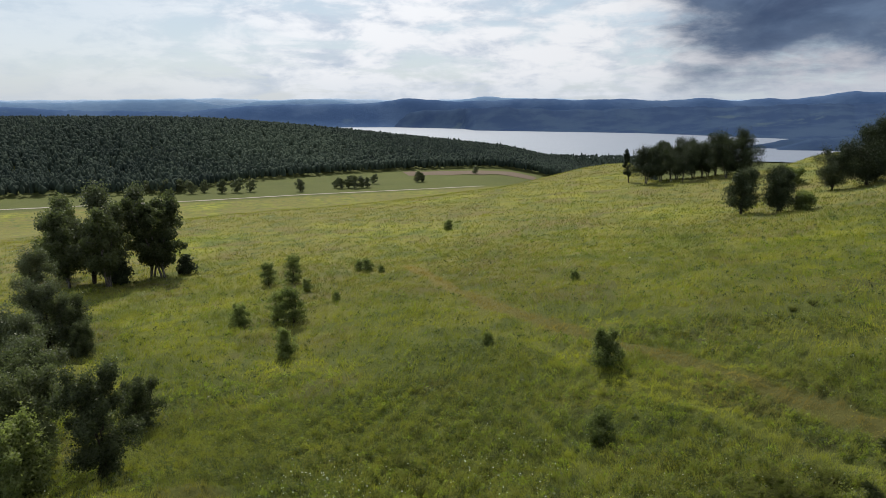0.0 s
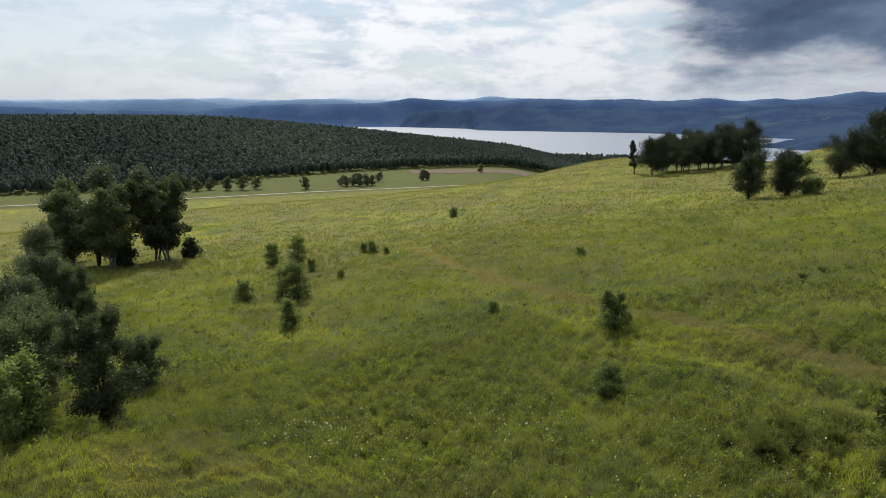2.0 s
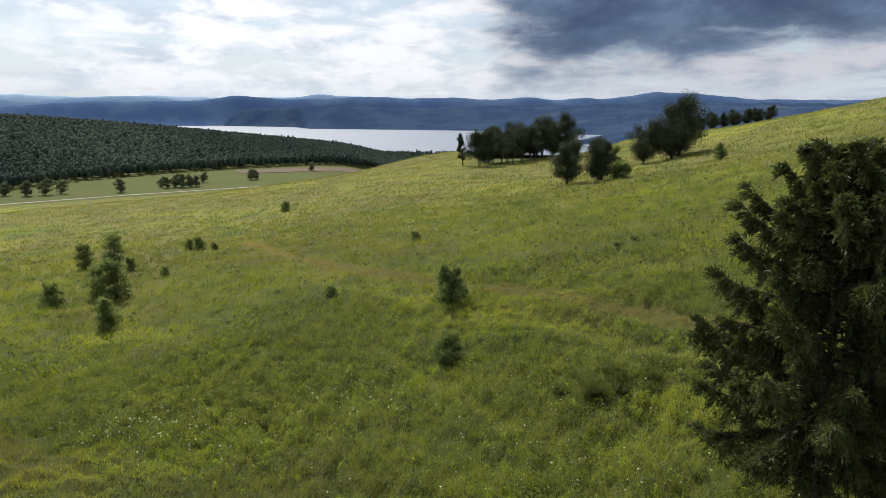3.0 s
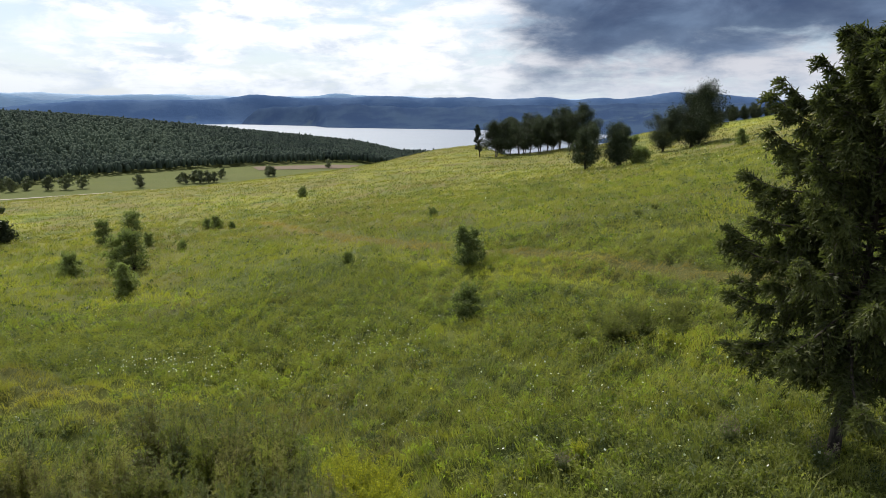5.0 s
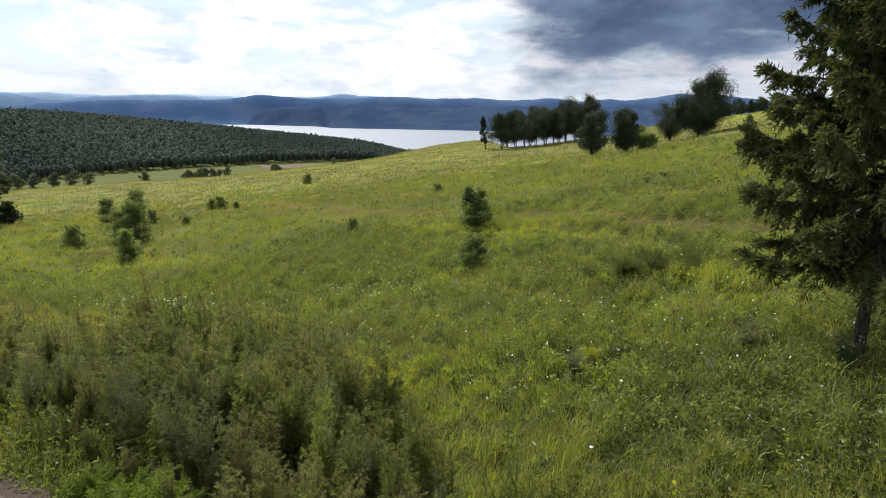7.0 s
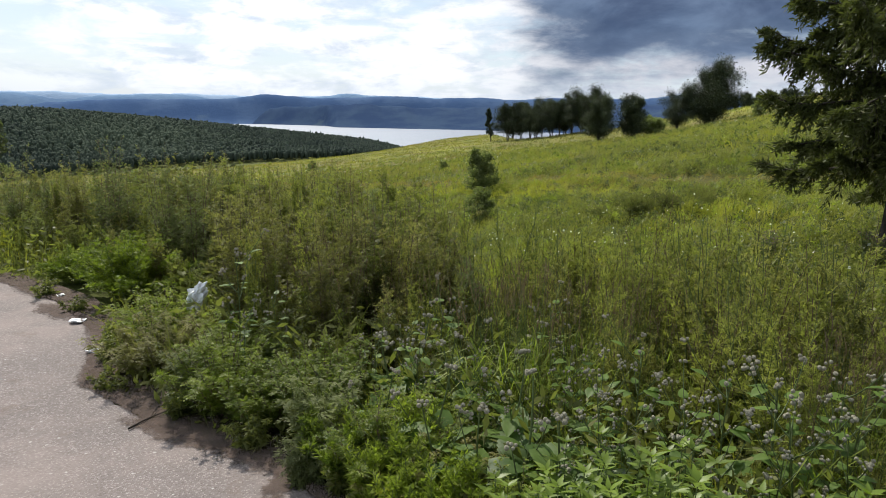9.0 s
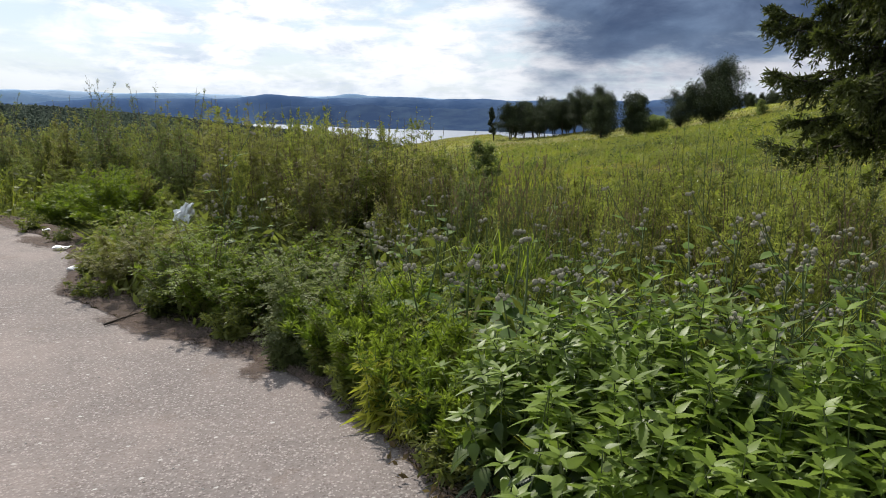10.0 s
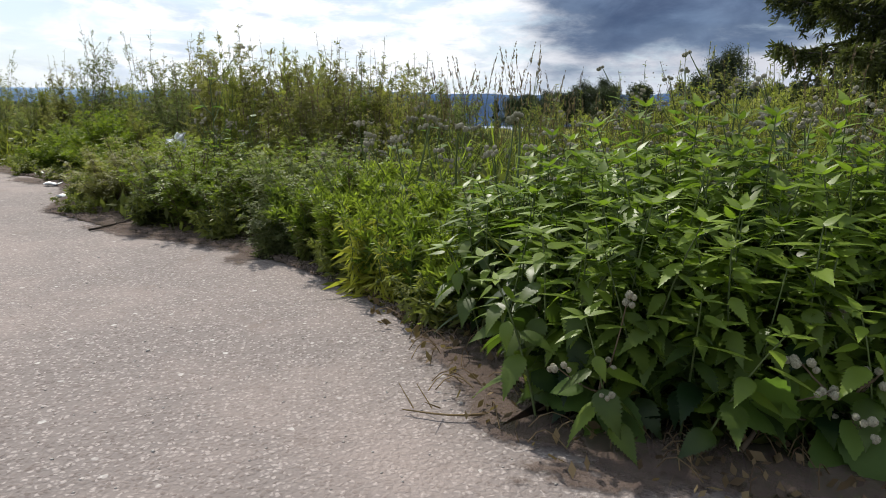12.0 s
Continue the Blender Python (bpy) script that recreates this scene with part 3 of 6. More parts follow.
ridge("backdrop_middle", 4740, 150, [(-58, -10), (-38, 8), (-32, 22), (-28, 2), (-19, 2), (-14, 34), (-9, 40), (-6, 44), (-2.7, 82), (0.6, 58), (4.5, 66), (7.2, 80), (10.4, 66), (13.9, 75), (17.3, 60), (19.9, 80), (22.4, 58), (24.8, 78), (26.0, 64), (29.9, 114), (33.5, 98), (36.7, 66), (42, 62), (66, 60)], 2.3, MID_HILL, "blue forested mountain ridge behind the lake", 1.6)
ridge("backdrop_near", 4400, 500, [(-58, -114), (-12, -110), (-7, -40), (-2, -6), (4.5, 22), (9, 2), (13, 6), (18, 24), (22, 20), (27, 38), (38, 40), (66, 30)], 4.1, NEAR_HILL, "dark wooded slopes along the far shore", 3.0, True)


def headland():
    """A low wooded tongue of land running out into the lake."""
    u, a = np.meshgrid(np.linspace(0, 1, 14), np.linspace(0, 2 * np.pi, 61))
    wob = 1 + 0.14 * np.sin(3 * a + 1) + 0.08 * np.sin(7 * a)
    x, y = 1290 + 330 * u * wob * np.cos(a), 2240 + 150 * u * wob * np.sin(a)
    z = -116 + 40 * (1 - u**2) * (1 + 0.10 * np.sin(x * 0.05) * np.sin(y * 0.06) + 0.06 * np.sin(x * 0.17))
    i, j = np.meshgrid(np.arange(60), np.arange(13), indexing="ij")
    f = np.stack([i * 14 + j, i * 14 + j + 1, (i + 1) * 14 + j + 1, (i + 1) * 14 + j], -1).reshape(-1, 4)
    tagged(link_mesh("headland", np.stack([x, y, z], -1).reshape(-1, 3), f, NEAR_HILL, smooth=True), "dark wooded headland in the lake", "headland", kind="structure")


headland()


def strip(name, line, width, lift, mat, label, category):
    """A flat strip laid on the ground along a line."""
    pts = []
    for a, b in zip(line[:-1], line[1:]):
        for k in np.linspace(0, 1, 14, endpoint=False):
            pts.append(np.array(a) * (1 - k) + np.array(b) * k)
    pts = np.stack(world(*np.array(pts).T), -1)
    width = width * K
    d = np.gradient(pts, axis=0)
    d /= np.linalg.norm(d, axis=1, keepdims=True)
    side = np.stack([-d[:, 1], d[:, 0]], 1)
    cols = np.linspace(-0.5, 0.5, 5)
    p = pts[:, None] + side[:, None] * (cols[None, :, None] * width * (1 + 0.12 * np.sin(np.arange(len(pts)) * 0.9))[:, None, None])
    z = height(p[..., 0], p[..., 1]) + lift
    v = np.concatenate([p, z[..., None]], -1).reshape(-1, 3)
    i, j = np.meshgrid(np.arange(len(pts) - 1), np.arange(4), indexing="ij")
    f = np.stack([i * 5 + j, i * 5 + j + 1, (i + 1) * 5 + j + 1, (i + 1) * 5 + j], -1).reshape(-1, 4)
    return tagged(link_mesh(name, v, f, mat, smooth=True), label, category, kind="structure")


strip("road", [(-420, 270), (-214, 334), (-130, 367), (-78, 394), (-31, 413), (30, 440)], 2.6, 0.35, PALE_ROAD, "pale unpaved road across the valley floor", "road")
strip("fallow_field", [(-28, 520), (20, 530), (75, 528)], 30.0, 0.5, FALLOW, "reddish fallow field on the valley floor", "field")


def pavement():
    """The worn asphalt with a ragged edge and a little thickness."""
    bm = bmesh.new()
    pts = []
    r = random.Random(3)
    for a, b in zip(EDGE[:-1], EDGE[1:]):
        n = max(2, int(math.dist(a, b) / 0.07))
        n = min(n, 60)
        for k in range(n):
            u = k / n
            pts.append((a[0] * (1 - u) + b[0] * u + r.uniform(-0.025, 0.025), a[1] * (1 - u) + b[1] * u + r.uniform(-0.025, 0.025)))
    pts += [(14.0, -14.0), (-14.0, -14.0)]
    top = [bm.verts.new((x, y, 0)) for x, y in pts]
    bm.faces.new(top)
    low = [bm.verts.new((x, y, -0.16)) for x, y in pts]
    for i in range(len(pts)):
        j = (i + 1) % len(pts)
        bm.faces.new((top[i], low[i], low[j], top[j]))
    bmesh.ops.recalc_face_normals(bm, faces=bm.faces)
    bmesh.ops.triangulate(bm, faces=[f for f in bm.faces if len(f.verts) > 4])
    me = bpy.data.meshes.new("pavement")
    bm.to_mesh(me)
    bm.free()
    me.materials.append(ASPHALT)
    tagged(new("pavement", me), "weathered grey asphalt with exposed pale aggregate", "asphalt", kind="structure")


pavement()

# ---- woods and trees ----


def forest():
    """The far wood on the hill: one crown after another, from rounded birches to pointed pines."""
    r = np.random.default_rng(11)
    n = 40000
    az = r.uniform(-50, 17, n)
    edge = np.interp(az, [-32, -21, -17, -8, 3], [446, 424, 472, 527, 571])
    dist = np.sqrt(r.uniform(0, 1, n) * (900.0**2 - edge**2) + edge**2)
    x, y = dist * np.sin(np.radians(az)), dist * np.cos(np.radians(az))
    keep = (az < 12) | (dist > 600)
    x, y, dist, az = x[keep], y[keep], dist[keep], az[keep]
    n = len(x)
    z = land(x, y)
    kind = np.sin(x * 0.013 + 1.0) * np.sin(y * 0.011) + r.normal(0, 0.5, n)
    h = r.uniform(6.4, 8.8, n) + np.where(r.uniform(0, 1, n) > 0.97, 1.6, 0)
    w = r.uniform(1.1, 2.1, n)
    pine = kind > 0.4
    rings, sides = np.array([0.30, 0.64, 0.88]), 4
    round_w, cone_w = np.array([0.55, 1.0, 0.72]), np.array([0.75, 0.95, 0.5])
    a = np.linspace(0, 2 * np.pi, sides, endpoint=False)
    wide = np.where(pine[:, None], cone_w, round_w) * w[:, None]
    rad = wide[:, :, None] * r.uniform(0.6, 1.3, (n, 3, sides))
    turn = r.uniform(0, 6.28, n)[:, None, None] + a[None, None] + 0.4 * np.arange(3)[None, :, None]
    vz = z[:, None, None] + h[:, None, None] * (rings[None, :, None] + r.uniform(-0.09, 0.09, (n, 3, sides)))
    ring = np.stack([x[:, None, None] + rad * np.cos(turn), y[:, None, None] + rad * np.sin(turn), vz], -1).reshape(n, 3 * sides, 3)
    tip = np.stack([x, y, z + h], -1)[:, None]
    v = np.concatenate([ring, tip], 1)
    m = 3 * sides + 1
    f = []
    for i in range(2):
        for j in range(sides):
            k = (j + 1) % sides
            f += [(i * sides + j, i * sides + k, (i + 1) * sides + k), (i * sides + j, (i + 1) * sides + k, (i + 1) * sides + j)]
    f += [(2 * sides + j, 2 * sides + (j + 1) % sides, 3 * sides) for j in range(sides)]
    f = (np.array(f)[None] + (np.arange(n) * m)[:, None, None]).reshape(-1, 3)
    bright = np.exp(-((az + 13) / 6.5) ** 2) * np.exp(-((dist - 640) / 110) ** 2)      # sunlit patch of the slope, put into the crowns' tint
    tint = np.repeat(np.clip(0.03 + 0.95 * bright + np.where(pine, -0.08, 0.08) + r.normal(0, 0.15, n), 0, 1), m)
    v = v.reshape(-1, 3)
    v = np.stack([*world(v[:, 0], v[:, 1]), K * v[:, 2] - 2.30], -1)
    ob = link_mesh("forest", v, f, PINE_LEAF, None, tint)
    tagged(ob, "dense dark green mixed forest covering a long hill", "forest", kind="stuff")


forest()


def leafy_tree(name, seed, tall, wide, label, category, group, leaf, bark, stems=1, leaf_size=0.16, clumps=46, per=46, skirt=0.18, droop=0.3):
    """A broadleaf tree: forked stem, limbs and a crown of leaf clumps with gaps. Built at the origin."""
    r = np.random.default_rng(seed)
    tree = thing(name, label, category, group)
    wood, crown = Soup(), Soup()
    tips = []
    for s in range(stems):
        lean = r.normal(0, 0.10 + 0.08 * (stems > 1), 2) * tall
        start = r.normal(0, 0.04, 2) * wide * (stems > 1)
        top = tall * r.uniform(0.86, 0.97)
        k = np.linspace(0, 1, 9)
        path = np.stack([start[0] + lean[0] * k**1.5 + 0.02 * tall * np.sin(k * 5 + seed), start[1] + lean[1] * k**1.5 + 0.02 * tall * np.cos(k * 4 + s), -0.15 + (top + 0.15) * k], -1)
        base = tall * 0.017 * (1.0 if stems < 3 else 0.75)
        tube(wood, path, base * (1 - 0.88 * k) + 0.006, 7)
        limbs = 13 if stems == 1 else 8
        for i in range(limbs):
            u = skirt + 0.05 + (0.92 - skirt) * (i + r.uniform(0, 0.8)) / limbs
            p = np.array([np.interp(u, k, path[:, c]) for c in range(3)])
            ang = i * 2.4 + r.uniform(-0.4, 0.4) + s
            full = math.sin(math.pi * min(1, (u - skirt * 0.6) / (1.04 - skirt * 0.6)) ** 0.75)
            out = wide * 0.5 * max(0.18, full) * r.uniform(0.7, 1.1)
            q = np.linspace(0, 1, 5)
            up = tall * r.uniform(0.05, 0.13)
            limb = p + np.stack([np.cos(ang) * out * q, np.sin(ang) * out * q, up * q - droop * 0.12 * tall * q**3], -1)
            tube(wood, limb, base * 0.42 * (1 - u * 0.5) * (1 - 0.85 * q) + 0.004, 5)
            for w in (0.35, 0.6, 0.8, 1.0):
                tips.append(limb[0] * (1 - w) + limb[-1] * w + (limb[int(w * 4)] - (limb[0] * (1 - w) + limb[-1] * w)))
        tips += [path[-1], path[-2], path[-3]]
    tips = np.array(tips)
    pick = tips[r.integers(0, len(tips), clumps)] + r.normal(0, 0.045, (clumps, 3)) * (wide, wide, tall * 0.7)
    for c in np.concatenate([tips, pick]):
        sz = wide * r.uniform(0.055, 0.125)
        ball = r.normal(0, 1, (per, 3))
        ball *= (r.uniform(0.02, 1, (per, 1)) ** 0.42) / np.linalg.norm(ball, axis=1, keepdims=True)
        pts = c + ball * (1.6 * sz, 1.6 * sz, 1.9 * sz)
        pts[:, 2] = np.maximum(pts[:, 2], tall * skirt * 0.4 + 0.05)
        # each clump's tint lightens upward, imitating light from above
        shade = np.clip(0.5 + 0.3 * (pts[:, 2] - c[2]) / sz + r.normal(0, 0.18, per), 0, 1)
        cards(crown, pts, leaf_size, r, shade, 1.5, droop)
    wood.link("trunk", bark, tree, True)
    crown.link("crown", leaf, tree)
    return tree


def stand(ob, x, y, turn=0.0, size=1.0, sink=0.0, near=False):
    """Sets a thing on the ground; near: in metres, else on the wide plan, grown to its scale."""
    if not near:
        x, y = (float(v) for v in world(x, y))
        size, sink = size * K, sink + 0.05
    ob.location, ob.rotation_euler, ob.scale = (x, y, float(height(x, y)) - sink), (0, 0, radians(turn)), (size, size, size)
    return ob


def repeat(ob, x, y, turn=0.0, size=1.0, label="", sink=0.0, near=False):
    c = copy_thing(ob, Matrix.Identity(4))
    stand(c, x, y, turn, size, sink, near)
    return tagged(c, label)


# grove of birches on the slope
GROVE = "grove on the slope"
GROVE_BARK = bark_material("greyish birch bark", (0.05, 0.045, 0.04), (0.22, 0.20, 0.18), 5.0)
grove_a = leafy_tree("birch_tree", 21, 8.2, 4.6, "dark birch with a broad drooping crown", "tree", GROVE, GROVE_LEAF, GROVE_BARK, 1, 0.13, 80, 110, 0.10)
grove_b = leafy_tree("birch_tree", 22, 7.6, 3.4, "slender dark birch with several stems", "tree", GROVE, GROVE_LEAF, GROVE_BARK, 3, 0.13, 60, 100, 0.10)
grove_c = leafy_tree("willow_tree", 23, 8.6, 5.4, "grey-green willow with a dense round crown", "tree", GROVE, GREY_LEAF, BARK, 2, 0.13, 100, 110, 0.06)
stand(grove_a, -33.2, 59.5, 20, 0.92)
stand(grove_c, -29.6, 58.0, 0, 1.0)
repeat(grove_a, -31.0, 56.4, 140, 0.80, "dark birch half hidden in the grove")
repeat(grove_b, -27.6, 56.0, 60, 0.95, "slender birch leaning out of the grove")
stand(grove_b, -24.6, 59.8, 0, 1.02)
repeat(grove_b, -26.2, 61.0, 200, 1.04, "tall slender birch at the edge of the grove")
repeat(grove_a, -35.4, 62.5, 250, 0.84, "dark birch at the back of the grove")
grove_bush = leafy_tree("shrub", 24, 2.0, 2.0, "low dark shrub at the foot of the grove", "shrub", GROVE, SHADED_BIRCH_LEAF, BARK, 3, 0.13, 24, 30, 0.05)
stand(grove_bush, -27.4, 57.6)
repeat(grove_bush, -23.2, 61.2, 70, 0.85)

# young trees on the bank near the road's left side
BANK = "young trees on the bank"
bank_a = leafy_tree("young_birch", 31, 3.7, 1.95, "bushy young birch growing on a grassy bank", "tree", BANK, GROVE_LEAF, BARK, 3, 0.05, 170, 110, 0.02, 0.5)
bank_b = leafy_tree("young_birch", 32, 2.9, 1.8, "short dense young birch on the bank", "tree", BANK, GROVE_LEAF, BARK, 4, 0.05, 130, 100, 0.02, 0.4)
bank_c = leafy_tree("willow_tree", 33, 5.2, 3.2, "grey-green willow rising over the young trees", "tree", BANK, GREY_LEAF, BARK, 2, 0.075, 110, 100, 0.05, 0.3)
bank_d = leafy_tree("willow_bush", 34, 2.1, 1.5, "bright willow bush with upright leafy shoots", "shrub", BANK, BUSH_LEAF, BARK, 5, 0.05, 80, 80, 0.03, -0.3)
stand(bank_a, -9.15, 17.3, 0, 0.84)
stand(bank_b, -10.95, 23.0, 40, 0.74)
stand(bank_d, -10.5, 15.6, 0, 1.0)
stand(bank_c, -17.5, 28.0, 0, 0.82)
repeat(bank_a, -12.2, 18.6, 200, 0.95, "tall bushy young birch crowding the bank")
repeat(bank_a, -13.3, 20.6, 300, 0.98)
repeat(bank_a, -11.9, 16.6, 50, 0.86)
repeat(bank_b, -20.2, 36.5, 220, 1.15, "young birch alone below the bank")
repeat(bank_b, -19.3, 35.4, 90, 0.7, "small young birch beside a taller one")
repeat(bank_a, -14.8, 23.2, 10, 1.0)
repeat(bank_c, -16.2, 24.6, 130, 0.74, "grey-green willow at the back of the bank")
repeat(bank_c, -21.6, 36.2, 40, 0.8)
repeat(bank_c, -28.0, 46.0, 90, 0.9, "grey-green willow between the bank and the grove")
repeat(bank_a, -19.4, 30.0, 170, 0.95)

# saplings and bushes scattered over the meadow
FIELD = "saplings scattered over the meadow"
sap_a = leafy_tree("birch_sapling", 41, 1.52, 1.15, "compact young birch sapling in the meadow", "sapling", FIELD, BUSH_LEAF, BARK, 3, 0.05, 90, 34, 0.02, 0.1)
sap_b = leafy_tree("birch_sapling", 42, 2.1, 1.5, "loose many-stemmed birch sapling in the meadow", "sapling", FIELD, BUSH_LEAF, BARK, 3, 0.055, 40, 32, 0.04, 0.1)
shrub_a = leafy_tree("shrub", 43, 1.0, 1.0, "small round shrub in the grass", "shrub", FIELD, BUSH_LEAF, BARK, 4, 0.04, 50, 30, 0.02, 0.0)
stand(sap_a, 6.24, 24.9, 0, 1.0)
stand(shrub_a, 4.73, 19.5, 0, 0.92)
repeat(sap_a, -7.9, 33.4, 90, 1.0, "slim birch sapling beside a larger one")
stand(sap_b, -8.9, 40.0, 0, 1.15)
repeat(sap_b, -10.0, 40.6, 120, 0.95)
repeat(sap_b, -11.6, 52.2, 200, 1.1, "dark round birch sapling among smaller ones")
repeat(sap_b, -13.5, 52.4, 30, 0.95)
repeat(sap_a, -9.7, 48.4, 10, 0.6, "tiny birch sapling in the meadow")
repeat(shrub_a, -12.3, 40.4, 50, 1.25, "low broad shrub in the meadow")
repeat(shrub_a, 0.58, 77.9, 0, 1.1, "small dark bush alone in the meadow")
repeat(shrub_a, -6.1, 55.2, 140, 1.0)
repeat(shrub_a, -6.9, 55.9, 30, 0.8)
repeat(shrub_a, 8.1, 41.6, 70, 0.62)
repeat(shrub_a, 2.07, 30.3, 200, 0.55)
repeat(shrub_a, -7.05, 44.4, 20, 0.6)
repeat(shrub_a, -4.9, 54.0, 50, 0.5)

# trees on the right-hand rise
RISE = "trees on the rise"
rise_a = leafy_tree("birch_tree", 51, 6.2, 5.4, "dark birch in a row on the rise", "tree", RISE, SHADED_BIRCH_LEAF, GROVE_BARK, 2, 0.085, 120, 150, 0.22, 0.2)
rise_b = leafy_tree("aspen_tree", 52, 6.0, 1.5, "narrow upright aspen standing apart", "tree", RISE, SHADED_BIRCH_LEAF, BARK, 1, 0.085, 40, 100, 0.12, 0.1)
rise_c = leafy_tree("birch_tree", 53, 7.8, 6.4, "large dark birch with a broad crown", "tree", RISE, SHADED_BIRCH_LEAF, BARK, 3, 0.09, 150, 150, 0.10, 0.2)
rise_d = leafy_tree("young_birch", 54, 4.4, 3.1, "leafy young birch before a row of taller trees", "tree", RISE, SHADED_BIRCH_LEAF, BARK, 3, 0.075, 80, 110, 0.08, 0.2)
stand(rise_b, 30.3, 114.0, 0, 0.95)
for i in range(11):
    az, far = radians(16.2 + 0.58 * i), 113 + (0, 8, 3, 11, 6)[i % 5]
    x, y = far * math.sin(az), far * math.cos(az)
    stand(rise_a, x, y, 0, 0.9) if i == 0 else repeat(rise_a, x, y, i * 97, 0.88 + 0.10 * math.sin(i * 2.3))
repeat(rise_c, 44.1, 103.0, 150, 0.88, "large dark birch behind young birches")
stand(rise_c, 46.0, 76.0, 0, 1.0, 0.8)
repeat(rise_c, 42.3, 75.7, 60, 0.6, "smaller dark birch beside a broad one")
repeat(rise_c, 47.9, 76.9, 200, 0.72, "dark birch leaning over the grass")
stand(rise_d, 27.8, 64.2, 0, 1.0)
repeat(rise_d, 30.6, 63.0, 140, 0.98, "leafy young birch beside its twin")
rise_bush = leafy_tree("shrub", 55, 2.3, 3.0, "low broad shrub beside young birches", "shrub", RISE, BUSH_LEAF, BARK, 3, 0.14, 40, 36, 0.03, 0.0)
stand(rise_bush, 32.3, 62.0, 0, 0.7)
repeat(sap_a, 42.2, 60.6, 40, 1.05, "dark upright sapling alone on the rise")
repeat(rise_bush, 43.4, 87.0, 70, 1.0)
for i in range(12):
    repeat(rise_c, 74.5 + 1.6 * i, 117.5 + (0, 1.6, 0.7)[i % 3], i * 131, 0.37 + 0.04 * math.sin(i * 1.9), "dark birch showing over the brow")

# trees on the valley floor
VALLEY = "trees on the valley floor"
val_a = leafy_tree("birch_tree", 61, 7.4, 6.4, "round birch standing in the valley meadow", "tree", VALLEY, GREY_LEAF, BARK, 2, 0.35, 30, 26, 0.05, 0.0)
first = True
for x, y, s in [(-84, 410, 0.95), (-66, 428, 0.7), (-62, 424, 0.85), (-58, 428, 0.95), (-54, 426, 1.0), (-50, 428, 0.9), (-47, 431, 0.8), (-45, 452, 0.8), (-17, 462, 0.9), (-14, 465, 0.8), (24, 520, 0.8), (-160, 398, 1.0), (-152, 402, 1.0), (-144, 398, 0.95), (-139, 404, 0.9), (-128, 402, 1.0), (-120, 404, 1.05), (-113, 408, 0.9), (-170, 402, 0.9)]:
    if first:
        stand(val_a, x, y, 0, s)
        first = False
    else:
        repeat(val_a, x, y, x * 53, s)


def larch():
    """The near larch: straight dark trunk, long boughs with upturned tips and brushes of needles."""
    r = np.random.default_rng(71)
    tree = thing("larch_tree", "tall dark larch with drooping needle-covered boughs", "tree")
    wood = Soup()
    k = np.linspace(0, 1, 14)
    tall = 5.85
    path = np.stack([0.22 * k + 0.05 * np.sin(k * 5), 0.06 * np.sin(k * 4 + 1), -0.2 + (tall + 0.2) * k], -1)
    tube(wood, path, 0.082 * (1 - 0.9 * k) + 0.035 * np.exp(-k * 22) + 0.006, 10)
    wood.link("trunk", BARK, tree, True)
    needles, boughs = Soup(), 128
    for i in range(boughs):
        u = 0.25 + 0.74 * (i / (boughs - 1)) ** 0.92
        p = np.array([np.interp(u, k, path[:, c]) for c in range(3)])
        ang = i * 2.39996 + r.uniform(-0.35, 0.35)
        reach = np.interp(u, (0.2, 0.36, 0.53, 0.70, 0.84, 0.95, 1.0), (1.85, 2.0, 1.85, 1.5, 1.12, 0.62, 0.2)) * r.uniform(0.45, 1.08)
        q = np.linspace(0, 1, 9)
        climb, sag = reach * np.interp(u, (0.2, 0.5, 1.0), (0.02, 0.26, 0.75)), reach * np.interp(u, (0.2, 0.5, 1.0), (0.40, 0.34, 0.10)) * r.uniform(0.6, 1.5)
        hook, wav = reach * r.uniform(0.10, 0.24), r.uniform(-0.35, 0.35)
        bough = p + np.stack([np.cos(ang + wav * q) * reach * q, np.sin(ang + wav * q) * reach * q, climb * q - sag * q**1.6 + hook * q**5], -1)
        b = Soup()
        tube(b, bough, (0.026 * (1 - u) + 0.009) * (1 - 0.8 * q) + 0.003, 5)
        pts, ways, lit = [], [], []
        for s in range(int(15 + 20 * reach)):
            w = r.uniform(0.12, 1.0) ** 0.75
            c = np.array([np.interp(w, q, bough[:, d]) for d in range(3)])
            sd = ang + wav * w + r.choice((-1, 1)) * r.uniform(0.25, 1.25) * (1.15 - 0.5 * w)
            ln = r.uniform(0.16, 0.44) * (1.15 - 0.4 * w) * (0.6 + 0.2 * reach)
            e = np.linspace(0, 1, 5)
            twig = c + np.stack([np.cos(sd) * ln * e * 0.75, np.sin(sd) * ln * e * 0.75, ln * (r.uniform(0.0, 0.3) * e - r.uniform(0.7, 2.1) * min(1.0, 0.62 + 3.0 * (u - 0.25)) * (1.15 - 0.5 * u) * (1.0 - 0.75 * w**4) * e**1.6)], -1)
            tube(b, twig, 0.006 * (1 - 0.7 * e) + 0.001, 3)
            m = int(84 * (0.45 + ln))
            a = r.uniform(0.02, 1.05, m)
            pts.append(np.stack([np.interp(a, e, twig[:, d]) for d in range(3)], -1))
            way = twig[-1] - twig[0]
            ways.append(np.tile(way / np.linalg.norm(way), (m, 1)))
            # needle tint rises outward: lit twig ends and a shaded inside, in colour
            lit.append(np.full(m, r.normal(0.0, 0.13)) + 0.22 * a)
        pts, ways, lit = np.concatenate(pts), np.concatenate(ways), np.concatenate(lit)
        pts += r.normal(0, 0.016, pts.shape)
